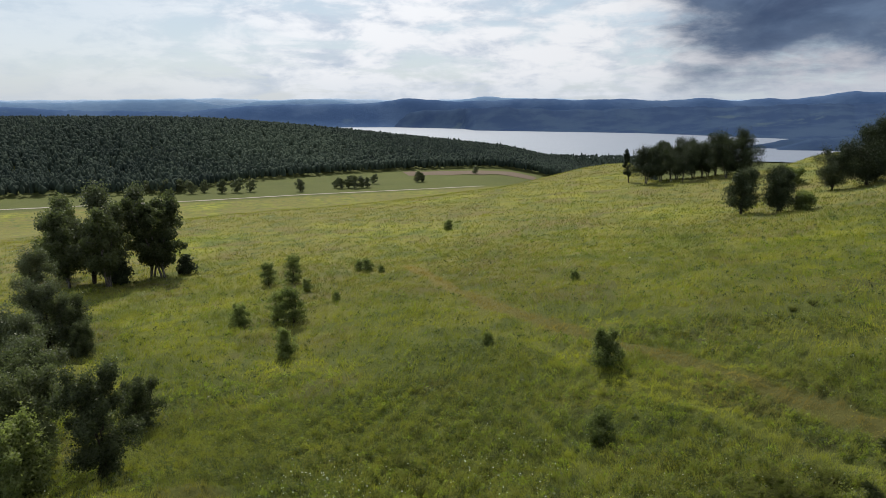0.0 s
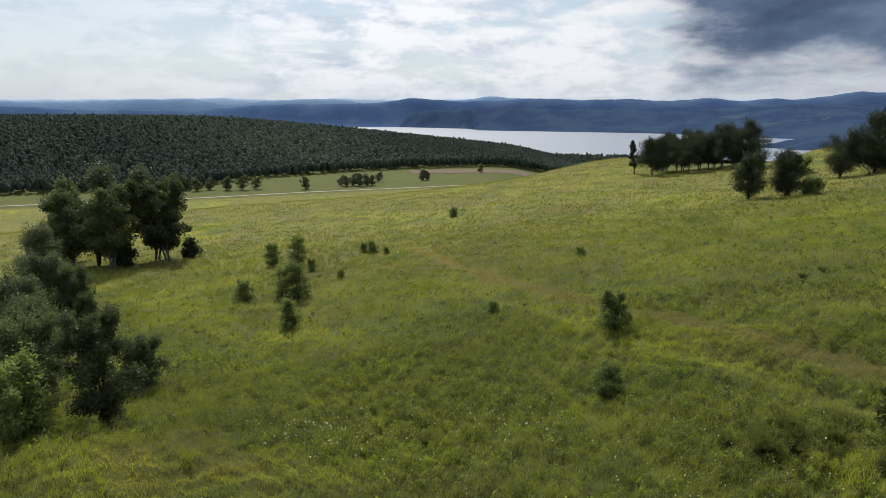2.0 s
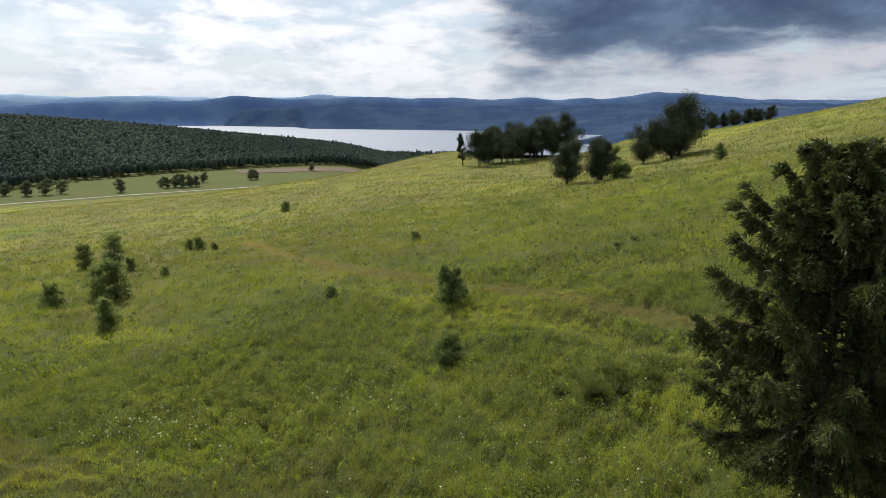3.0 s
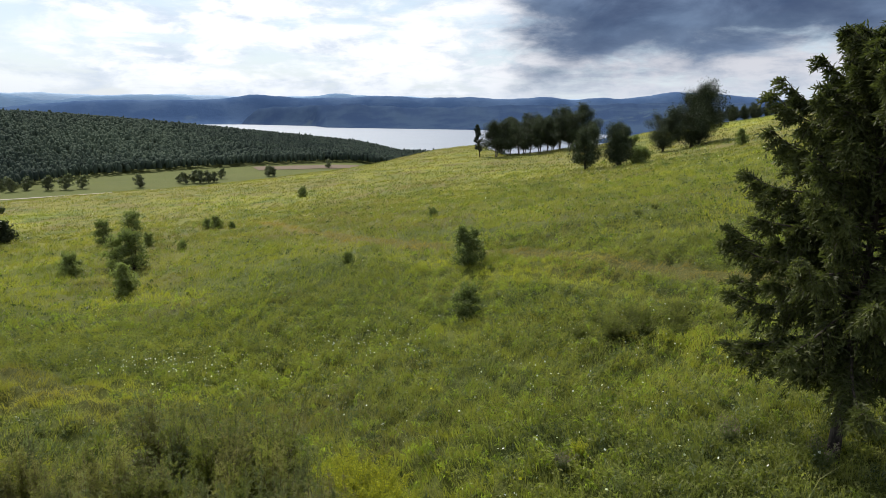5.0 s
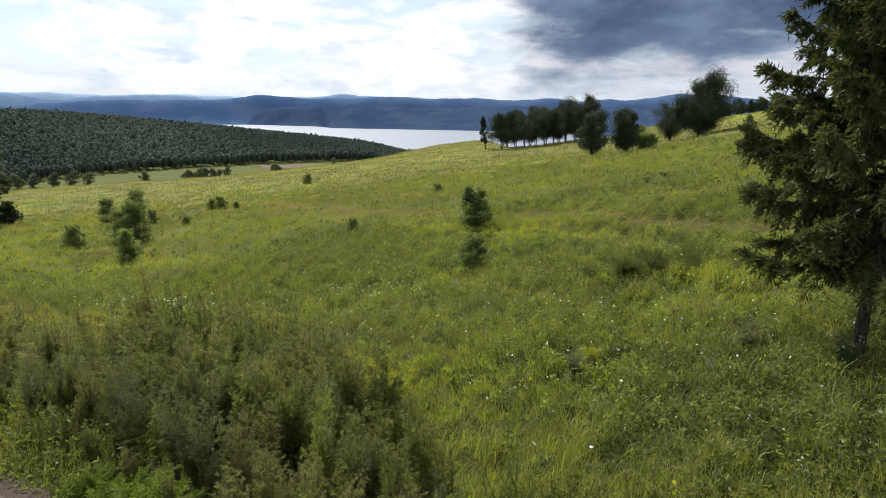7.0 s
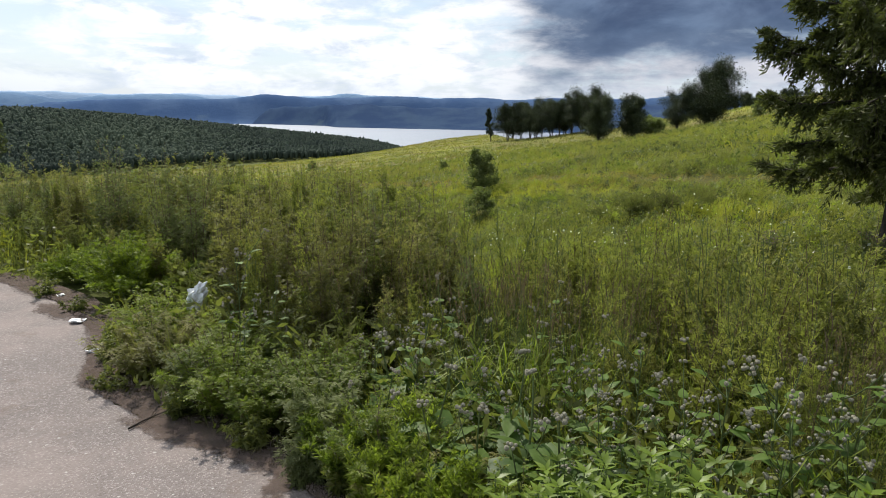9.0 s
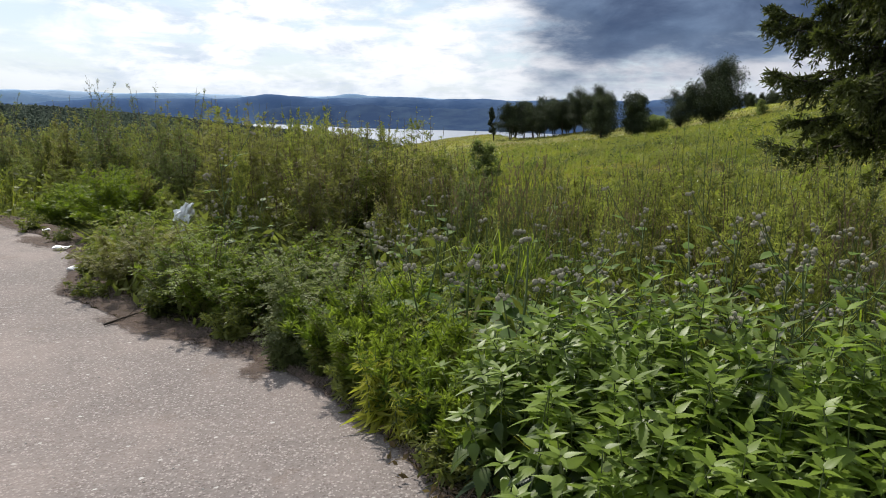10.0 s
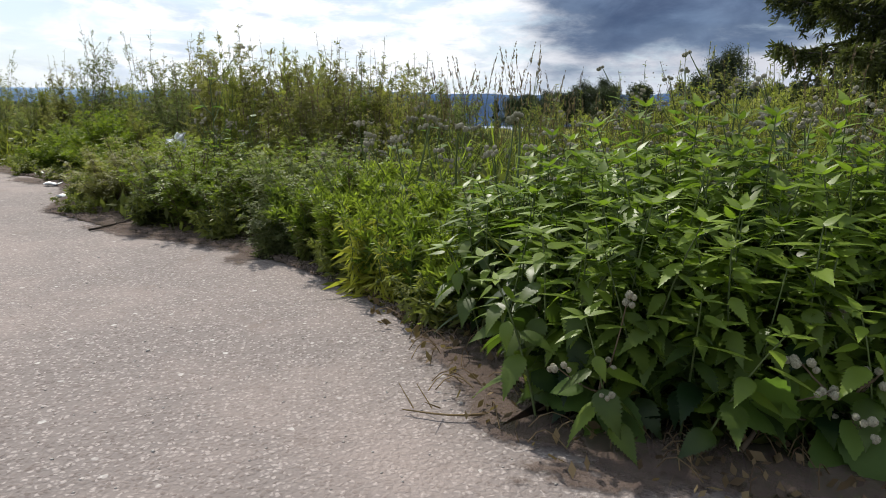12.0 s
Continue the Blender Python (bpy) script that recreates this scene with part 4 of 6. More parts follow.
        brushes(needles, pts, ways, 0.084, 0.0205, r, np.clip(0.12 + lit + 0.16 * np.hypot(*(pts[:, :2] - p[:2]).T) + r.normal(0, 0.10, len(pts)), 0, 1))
        b.link("bough", BARK, tree)
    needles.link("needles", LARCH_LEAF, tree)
    stand(tree, 7.22, 7.8)


larch()

# ---- meadow grass ----


def blades(name, x, y, tall, width, lean, r, label, mat, segments=2, tint=None, lift=0.0, wear_line=True):
    """Curved grass blades standing at x, y, as one piece of ground cover."""
    n = len(x)
    z = height(x, y) - 0.02 + lift
    a, b = r.uniform(0, 6.283, n), r.uniform(0, 6.283, n)
    side = np.stack([np.cos(a), np.sin(a), 0 * a], -1)
    wind = 0.7 + 1.5 * np.sin(x * 0.23 + 1.1 * np.sin(y * 0.31)) + 1.2 * np.sin(y * 0.37 + 0.9 * np.sin(x * 0.41))       # the blades lie over in swathes
    b = wind + 0.55 * (b - 3.1416)
    tip = np.stack([np.cos(b), np.sin(b), 0 * b], -1) * (lean * tall * r.uniform(0.3, 1.3, n))[:, None]
    root = np.stack([x, y, z], -1)
    up = np.array([0, 0, 1.0])
    tall, width = np.asarray(tall)[:, None] * np.ones((n, 1)), np.asarray(width)[:, None] * np.ones((n, 1))
    if segments == 2:
        mid = root + tip * 0.3 + up * tall * 0.6
        end = root + tip + up * tall * r.uniform(0.75, 1.0, (n, 1))
        v = np.stack([root - side * width * 0.5, root + side * width * 0.5, mid + side * width * 0.42, mid - side * width * 0.42, end], 1)
        f = np.array([(0, 1, 2), (0, 2, 3), (3, 2, 4)])
    else:
        v = np.stack([root - side * width * 0.5, root + side * width * 0.5, root + tip + up * tall], 1)
        f = np.array([(0, 1, 2)])
    m = v.shape[1]
    f = (f[None] + (np.arange(n) * m)[:, None, None]).reshape(-1, 3)
    tint = r.uniform(0, 0.75, n) ** 1.5 if tint is None else tint
    straw = tone(x, y) if wear_line else 0 * x
    ob = link_mesh(name, v.reshape(-1, 3), f, mat, None, np.repeat(tint * (1 - 0.85 * np.abs(straw)), m), np.repeat(straw, m))
    return tagged(ob, label, "grass", kind="stuff")


def sector(r, n, near, far, left=-36, right=50):
    az, d = np.radians(r.uniform(left, right, n)), np.sqrt(r.uniform(near**2, far**2, n))
    return world(d * np.sin(az), d * np.cos(az))


def grassed(x, y):
    """Where the meadow starts behind the roadside weeds."""
    return (past_edge(x, y) > 2.2) & ((np.degrees(np.arctan2(x, y)) > 3) | (np.hypot(x, y) > 13.5))


def clumpy(r, x, y, spread, each):
    """Gathers points into tussocks."""
    x, y = np.repeat(x, each), np.repeat(y, each)
    return x + r.normal(0, spread, len(x)), y + r.normal(0, spread, len(y))


def by_tussock(r, n, each, low, high):
    """One value for all the blades of a tussock."""
    return np.repeat(r.uniform(low, high, n // each), each)


def meadow():
    r = np.random.default_rng(81)
    # near meadow, from the weeds to the bushes
    x, y = sector(r, 25000, 3.9, 27.0, right=72)
    keep = grassed(x, y)
    x, y = clumpy(r, x[keep], y[keep], 0.15, 13)
    hum = hummock(x, y)
    lush = by_tussock(r, len(x), 13, 0, 1)
    tall = r.uniform(0.3, 0.75, len(x)) * (0.25 + 0.9 * hum) * (0.55 + 0.9 * lush) * (1 - 0.7 * wear(x, y))
    # the blades' tint drops in the hollows, painting the shade between tussocks
    blades("grass", x, y, tall, r.uniform(0.010, 0.026, len(x)), 0.85, r, "tall uncut green meadow grass in tussocks", BLADES, tint=np.clip((0.85 * lush**1.3 + r.normal(0, 0.1, len(x))) * (0.3 + 0.9 * hum), 0, 1))
    # middle meadow
    x, y = sector(r, 27000, 26.0, 80.0, -38, 50)
    keep = r.uniform(0, 1, len(x)) < smooth(82, 45, np.hypot(*plan(x, y)))
    x, y = x[keep], y[keep]
    x, y = clumpy(r, x, y, 0.30, 11)
    lush = by_tussock(r, len(x), 11, 0, 1)
    tall = r.uniform(0.3, 0.8, len(x)) * (0.5 + 0.6 * hummock(x * 0.5, y * 0.5)) * (0.6 + 0.8 * lush) * (1 - 0.5 * wear(x, y))
    blades("grass", x, y, tall, r.uniform(0.045, 0.09, len(x)), 0.7, r, "uncut green and straw-coloured meadow grass", BLADES, 1, tint=np.clip(0.75 * lush**1.3 + r.normal(0, 0.1, len(x)), 0, 1))
    x, y = sector(r, 15000, 50.0, 175.0, -36, 46)
    keep = r.uniform(0, 1, len(x)) < smooth(45, 75, np.hypot(*plan(x, y)))
    x, y = x[keep], y[keep]
    x, y = clumpy(r, x, y, 1.0, 7)
    blades("grass", x, y, r.uniform(0.25, 0.65, len(x)), r.uniform(0.14, 0.26, len(x)), 0.5, r, "distant meadow grass on the slopes", BLADES, 1, tint=r.uniform(0, 0.3, len(x)))


meadow()


def herb_field(x, y):
    """Where coarse dark herbs crowd out the grass."""
    f = -0.35 + 0.5 * np.sin(x * 0.31 + 1.7 * np.sin(y * 0.21)) * np.sin(y * 0.33 + 1.3 * np.sin(x * 0.24))
    for a, b, s, h in ((-3.5, 38, 6, 1.0), (3, 41, 5, 0.8), (-11, 45, 5, 0.6), (16, 31, 3.5, 1.1), (22, 36, 5, 0.7), (9, 16, 3, 1.0), (13, 14, 3, 0.7), (5, 29, 4, 0.5), (30, 58, 7, 0.8), (14, 60, 4, 0.5)):
        f = f + h * np.exp(-((x - a) ** 2 + (y - b) ** 2) / (2 * s * s))
    return f


def low_herbs():
    """Broad-leaved herbs between the grass, in dark patches."""
    r = np.random.default_rng(82)
    x, y = sector(r, 90000, 4.0, 30.0)
    p = np.sin(x * 0.27 + 1.7 * np.sin(y * 0.16)) * np.sin(y * 0.24 + 1.3 * np.sin(x * 0.2)) + 0.9 * (hummock(x, y) - 0.5) + r.normal(0, 0.25, len(x))
    keep = (p > 0.3) & (herb_field(x, y) > -0.1) & grassed(x, y) & (wear(x, y) < 0.3) & (tone(x, y) > -0.3)
    x, y = x[keep], y[keep]
    x, y = clumpy(r, x, y, 0.16, 4)
    s, n = Soup(), len(x)
    z = height(x, y) + r.uniform(0.06, 0.62, n) * (0.5 + 0.8 * hummock(x, y))
    cards(s, np.stack([x, y, z], -1), 0.042, r, r.uniform(0, 0.9, n), 2.8, 0.3)
    tagged(s.link("low_herbs", MUGWORT_LEAF), "patches of dark broad-leaved herbs in the meadow", "herbs", kind="stuff")


low_herbs()


def herb_clumps():
    """Rounded clumps of broad-leaved herbs and upright leafy tufts that give the near meadow its rough grain."""
    r = np.random.default_rng(84)
    for mat, count, label, seed, dark in ((MUGWORT_LEAF, 26000, "dark herb clumps crowding the near meadow", 0.0, True), (HERB_LEAF, 9000, "fresh green herb clumps in the near meadow", 2.0, False), (SAGE_LEAF, 12000, "grey-green herb clumps in the near meadow", 3.6, False)):
        x, y = sector(r, count, 4.0, 31.0)
        if dark:
            keep = herb_field(x, y) + r.normal(0, 0.3, count) > 0.25
        else:
            keep = np.sin(x * 0.13 + seed + 1.7 * np.sin(y * 0.1)) * np.sin(y * 0.17 + 1.3 * np.sin(x * 0.09 + seed)) + r.normal(0, 0.35, count) > 0.0
        keep &= grassed(x, y) & (wear(x, y) < 0.25) & (tone(x, y) > -0.3)
        x, y = x[keep], y[keep]
        n, each = len(x), 24
        wide = r.uniform(0.14, 0.30, n) * np.where(r.uniform(0, 1, n) > 0.85, 2.0, 1.0)
        tall = r.uniform(0.25, 0.60, n) * (0.4 + 1.1 * hummock(x, y)) * (0.7 + wide)
        a, q = r.uniform(0, 6.283, (n, each)), np.sqrt(r.uniform(0, 1, (n, each)))
        cx, cy = x[:, None] + np.cos(a) * q * wide[:, None], y[:, None] + np.sin(a) * q * wide[:, None]
        cz = height(x, y)[:, None] + tall[:, None] * (1 - 0.75 * q**2) * r.uniform(0.7, 1.05, (n, each))
        s = Soup()
        # relief shading in the tint: clump tops and crests lighter, hollows darker
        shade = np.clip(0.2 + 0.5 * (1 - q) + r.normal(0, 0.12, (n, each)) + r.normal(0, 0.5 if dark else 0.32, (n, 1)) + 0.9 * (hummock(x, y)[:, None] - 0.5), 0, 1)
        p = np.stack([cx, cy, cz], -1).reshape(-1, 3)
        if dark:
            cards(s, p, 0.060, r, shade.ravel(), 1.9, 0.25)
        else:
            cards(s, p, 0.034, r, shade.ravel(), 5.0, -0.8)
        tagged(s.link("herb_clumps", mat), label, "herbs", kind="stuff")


herb_clumps()


def far_clumps():
    """Coarser clumps farther out, thinning with distance."""
    r = np.random.default_rng(86)
    for mat, count, label, seed in ((MUGWORT_LEAF, 2600, "dark herb clumps over the middle meadow", 1.0), (HERB_LEAF, 11000, "light herb clumps over the middle meadow", 4.0), (SAGE_LEAF, 9000, "grey-green herb clumps over the middle meadow", 2.2)):
        x, y = sector(r, count, 25.0, 120.0, -38, 50)
        fade = smooth(120, 35, np.hypot(*plan(x, y)))
        p = np.sin(x * 0.09 + seed + 1.7 * np.sin(y * 0.07)) * np.sin(y * 0.08 + 1.3 * np.sin(x * 0.06 + seed)) + r.normal(0, 0.6, count)
        keep = (p > -0.4) & (wear(x, y) < 0.2) & (r.uniform(0, 1, count) < fade)
        x, y = x[keep], y[keep]
        n, each = len(x), 12
        wide = r.uniform(0.2, 0.6, n)
        a, q = r.uniform(0, 6.283, (n, each)), np.sqrt(r.uniform(0, 1, (n, each)))
        cx, cy = x[:, None] + np.cos(a) * q * wide[:, None], y[:, None] + np.sin(a) * q * wide[:, None]
        cz = height(x, y)[:, None] + (0.25 + 0.7 * wide[:, None]) * (1 - 0.75 * q**2) * r.uniform(0.7, 1.1, (n, each))
        s = Soup()
        # here too the tint shades the hollows and lightens the crests
        cards(s, np.stack([cx, cy, cz], -1).reshape(-1, 3), 0.11, r, np.clip(np.repeat(r.uniform(-0.3, 1.0, n) + 0.8 * (hummock(0.5 * x, 0.5 * y) - 0.5), each) + r.normal(0, 0.12, n * each), 0, 1), 1.7, 0.1)
        tagged(s.link("herb_clumps", mat), label, "herbs", kind="stuff")


far_clumps()


def flowers():
    """White umbels and yellow heads dotted over the meadow."""
    r = np.random.default_rng(83)
    for mat, count, near, far, size, label, power in ((WHITE_BLOOM, 700, 6, 45, 0.05, "small white flowers scattered over the meadow", 1), (WHITE_BLOOM, 900, 45, 110, 0.11, "white flowers dotted over the far meadow", 1), (YELLOW_BLOOM, 420, 6, 70, 0.08, "small yellow flowers scattered over the meadow", 1)):
        x, y = sector(r, count, near, far)
        drift = np.sin(x * 0.1 + 0.8) * np.sin(y * 0.085) + r.normal(0, 0.6, count)
        keep = (drift > 0.0) & grassed(x, y)
        x, y = x[keep], y[keep]
        x, y = clumpy(r, x, y, size * 1.2, 3)
        s = Soup()
        cards(s, np.stack([x, y, height(x, y) + r.uniform(0.4, 0.85, len(x))], -1), size, r, r.uniform(0.3, 1, len(x)), 1.1)
        tagged(s.link("meadow_flowers", mat), label, "flowers", kind="stuff")
    s = Soup()
    for a, b, wide, count in ((-6.6, 36.0, 2.2, 150), (3.4, 37.5, 3.0, 150), (14.5, 29.5, 3.5, 60), (9.0, 25.0, 5.0, 80), (13.0, 17.0, 4.0, 40)):
        x, y = r.normal(a, wide, count), r.normal(b, wide, count)
        cards(s, np.stack([x, y, height(x, y) + r.uniform(0.5, 0.85, count)], -1), 0.075, r, r.uniform(0.3, 1, count), 1.1)
    tagged(s.link("meadow_flowers", WHITE_BLOOM), "drifts of white flowers among coarse herbs", "flowers", kind="stuff")


flowers()

# ---- roadside weeds ----


def leaf_mesh(name, mat, teeth, width, tint, heart=False, curl=0.22, fold=0.25, deep=0.84, simple=False):
    """A toothed leaf, 1 long towards +y, folded along its rib and bending down; it has a back a hair below."""
    n = teeth * 2 + 1
    u = np.linspace(0, 1, n)
    if heart:
        w = width * (np.sin(np.pi * u**0.62) ** 0.85) * (1 - 0.25 * u)
        y0 = u - 0.16 * np.exp(-((u - 0.10) / 0.09) ** 2)
    else:
        w = width * (np.sin(np.pi * np.clip(u, 0, 1) ** 0.58) ** 1.05) * (1.0 - 0.35 * u)
        y0 = u.copy()
    saw = np.where(np.arange(n) % 2 == 1, 1.0, deep if not heart else 0.94)
    w = w * saw
    rib = np.where(np.arange(n) % 2 == 1, 0.012, -0.012) * (1 - u)
    z = -curl * u**2
    mid = np.stack([0 * u, u, z], -1)
    v = [mid]
    for side in (-1, 1):
        half = np.stack([side * w * 0.5, u, z + fold * w * 0.28 + rib], -1)
        edge = np.stack([side * w, y0 + 0.035 * (saw > 0.99), z + fold * w * 0.42 - rib - 0.10 * w], -1)
        v += [half, edge]
    v = np.concatenate(v)
    f = []
    for i in range(n - 1):
        for a, b in (((2 * n, 0), (0, 4 * n)) if simple else ((n, 0), (2 * n, n), (0, 3 * n), (3 * n, 4 * n))):
            f.append((a + i, b + i, b + i + 1, a + i + 1))
    ob = link_mesh(name, v, f, mat, None, np.full(len(v), tint), smooth=True)
    data = ob.data
    bpy.data.objects.remove(ob)
    return data


# young leaves are pale; the old ones' colour also carries the stand's shade
NETTLE_OLD = leaf_mesh("nettle leaf", NETTLE_LEAF, 13, 0.29, 0.0, curl=0.40, fold=0.30, deep=0.80)
NETTLE_MID = leaf_mesh("green nettle leaf", NETTLE_LEAF, 12, 0.26, 0.36, curl=0.34, fold=0.34, deep=0.80)
NETTLE_NEW = leaf_mesh("young nettle leaf", NETTLE_LEAF, 11, 0.22, 0.95, curl=0.22, fold=0.40, deep=0.80)
CROWD_OLD = leaf_mesh("small-toothed leaf", NETTLE_LEAF, 10, 0.28, 0.0, curl=0.40, fold=0.35, deep=0.80, simple=True)
CROWD_MID = leaf_mesh("small-toothed green leaf", NETTLE_LEAF, 10, 0.26, 0.36, curl=0.32, fold=0.4, deep=0.70, simple=True)
CROWD_NEW = leaf_mesh("small-toothed young leaf", NETTLE_LEAF, 9, 0.23, 0.95, curl=0.16, fold=0.45, deep=0.72, simple=True)
BURDOCK_BLADE = leaf_mesh("burdock leaf", BURDOCK_LEAF, 9, 0.40, 0.45, True, 0.30, 0.35)
BURDOCK_PALE = leaf_mesh("pale burdock leaf", BURDOCK_LEAF, 8, 0.38, 0.9, True, 0.15, 0.45)


def add_leaf(soup, data, m):
    """Joins a leaf's shape into a soup."""
    n = len(data.vertices)
    v, t, f = np.empty(3 * n, np.float32), np.empty(n, np.float32), np.empty(4 * len(data.polygons), np.int32)
    data.vertices.foreach_get("co", v), data.attributes["tint"].data.foreach_get("value", t), data.loops.foreach_get("vertex_index", f)
    m = np.array(m)
    soup.add(v.reshape(-1, 3) @ m[:3, :3].T + m[:3, 3], f.reshape(-1, 4), t)


def nettle(seed, tall, label, single=True):
    """A stinging nettle: square-set pairs of toothed leaves up the stem, pale and small at the top."""
    r = random.Random(seed)
    plant = thing("nettle", label, "nettle", "nettles beside the asphalt")
    s, crowd = Soup(), Soup()

    def leaf(data, m):
        if single:
            share("leaf", data, plant, m)
        else:
            add_leaf(crowd, {NETTLE_OLD: CROWD_OLD, NETTLE_MID: CROWD_MID, NETTLE_NEW: CROWD_NEW}[data], m)

    k = np.linspace(0, 1, 8)
    bend = (r.uniform(-0.10, 0.10), r.uniform(-0.10, 0.10))
    path = np.stack([bend[0] * k**2, bend[1] * k**2, tall * k], -1)
    tube(s, path, 0.0042 * (1 - 0.6 * k), 5)
    s.link("stem", STEM, plant, True)
    nodes = int(tall / (0.060 if single else 0.050))
    for i in range(int(nodes * (0.52 if single else 0.30)), nodes):
        u = (i + r.uniform(-0.2, 0.2)) / nodes
        p = [float(np.interp(u, k, path[:, c])) for c in range(3)]
        size = (0.155 if single else 0.14) * (1 - 0.50 * max(0, (u - 0.6) / 0.4)) * r.uniform(0.75, 1.15)
        for side in (0, 180):
            a = 90 * (i % 2) + side + r.uniform(-24, 24)
            pitch = r.uniform(-58, -8) if u < 0.82 else r.uniform(-25, 25)
            m = pose(p[0], p[1], p[2], 0, 0, a) @ pose(0, 0.014, 0, pitch, r.uniform(-20, 20), 0) @ Matrix.Scale(size, 4)
            leaf(NETTLE_NEW if u > (0.80 if single else 0.72) else NETTLE_MID if u > 0.55 else NETTLE_OLD, m)
            if u > 0.4 and not single:
                m = pose(p[0], p[1], p[2] + 0.01, 0, 0, a + r.uniform(-50, 50)) @ pose(0, 0.01, 0, r.uniform(-5, 45), 0, 0) @ Matrix.Scale(size * 0.5, 4)
                leaf(NETTLE_MID, m)
    for j in range(5):
        m = pose(path[-1][0], path[-1][1], tall - 0.005, 0, 0, 72 * j + r.uniform(0, 40)) @ pose(0, 0.004, 0, 22 + r.uniform(-14, 22), 0, 0) @ Matrix.Scale(r.uniform(0.045, 0.075), 4)
        leaf(NETTLE_NEW, m)
    if not single:
        crowd.link("foliage", NETTLE_LEAF, plant, True)
    return plant


def scatter(r, count, low_x, high_x, low_y, high_y, keep):
    """Places within a box that pass the test."""
    out = []
    while len(out) < count:
        x, y = r.uniform(low_x, high_x), r.uniform(low_y, high_y)
        if keep(x, y, float(past_edge(x, y))):
            out.append((x, y))
    return out


def canopy(x, y, d):
    """How high the weeds' tops reach, by the distance past the asphalt's edge and down the slope."""
    az = math.degrees(math.atan2(x, y))
    dip = 0.20 * math.exp(-(((az - 20.0) / (7.5 if az > 20 else 12.0)) ** 2)) - 0.16 * float(smooth(6, -12, az))
    return -dip + min(0.50 + 0.70 * float(smooth(0.8, 3.4, d)), 1.32 - 0.10 * (math.hypot(x, y) - 7.5))


def plant_many(kinds, places, r, low=0.85, high=1.15, tilt=6, tall=(), rise=False):
    """The kinds stand at the first places, their repeats at the rest. With their heights given they grow up to the canopy."""
    for i, (x, y) in enumerate(places):
        size, k, z = r.uniform(low, high), i % len(kinds), float(height(x, y)) - 0.01
        if tall:
            size *= (canopy(x, y, float(past_edge(x, y))) - z) / tall[k]
        if rise:                             # lower towards the asphalt
            size *= 0.57 + 0.40 * float(smooth(0.0, 0.9, past_edge(x, y)))
        ob = kinds[i] if i < len(kinds) else copy_thing(kinds[k], Matrix.Identity(4))
        ob.location = (x, y, z)
        ob.rotation_euler = (radians(r.uniform(-tilt, tilt)), radians(r.uniform(-tilt, tilt)), r.uniform(0, 6.28))
        wide = max(size, 0.95) if rise else size
        ob.scale = (wide, wide, size)


weeds = random.Random(91)
nettles = [nettle(901, 0.74, "tall stinging nettle with toothed bright green leaves"), nettle(902, 0.66, "stinging nettle with drooping dark green leaves"), nettle(903, 0.80, "tall stinging nettle with pale young top leaves"), nettle(904, 0.58, "short stinging nettle with broad toothed leaves")]
plant_many(nettles, scatter(weeds, 58, 0.3, 3.0, 1.25, 3.0, lambda x, y, d: 0.07 < d < 0.38 and y < 2.7 and x < 0.95 * y + 0.2), weeds, 0.92, 1.18, 13, rise=True)
crowd = [nettle(905, 0.72, "leafy stinging nettle in a dense stand", False), nettle(906, 0.66, "bushy stinging nettle with side shoots", False), nettle(907, 0.80, "tall stinging nettle crowded by others", False)]
plant_many(crowd, scatter(weeds, 220, 0.3, 3.6, 1.25, 3.1, lambda x, y, d: 0.16 < d < 0.95 - 0.12 * max(0, x - 1.2) and y < 2.85 - 0.1 * x and x < 0.95 * y + 0.3), weeds, 0.88, 1.16, 9, rise=True)


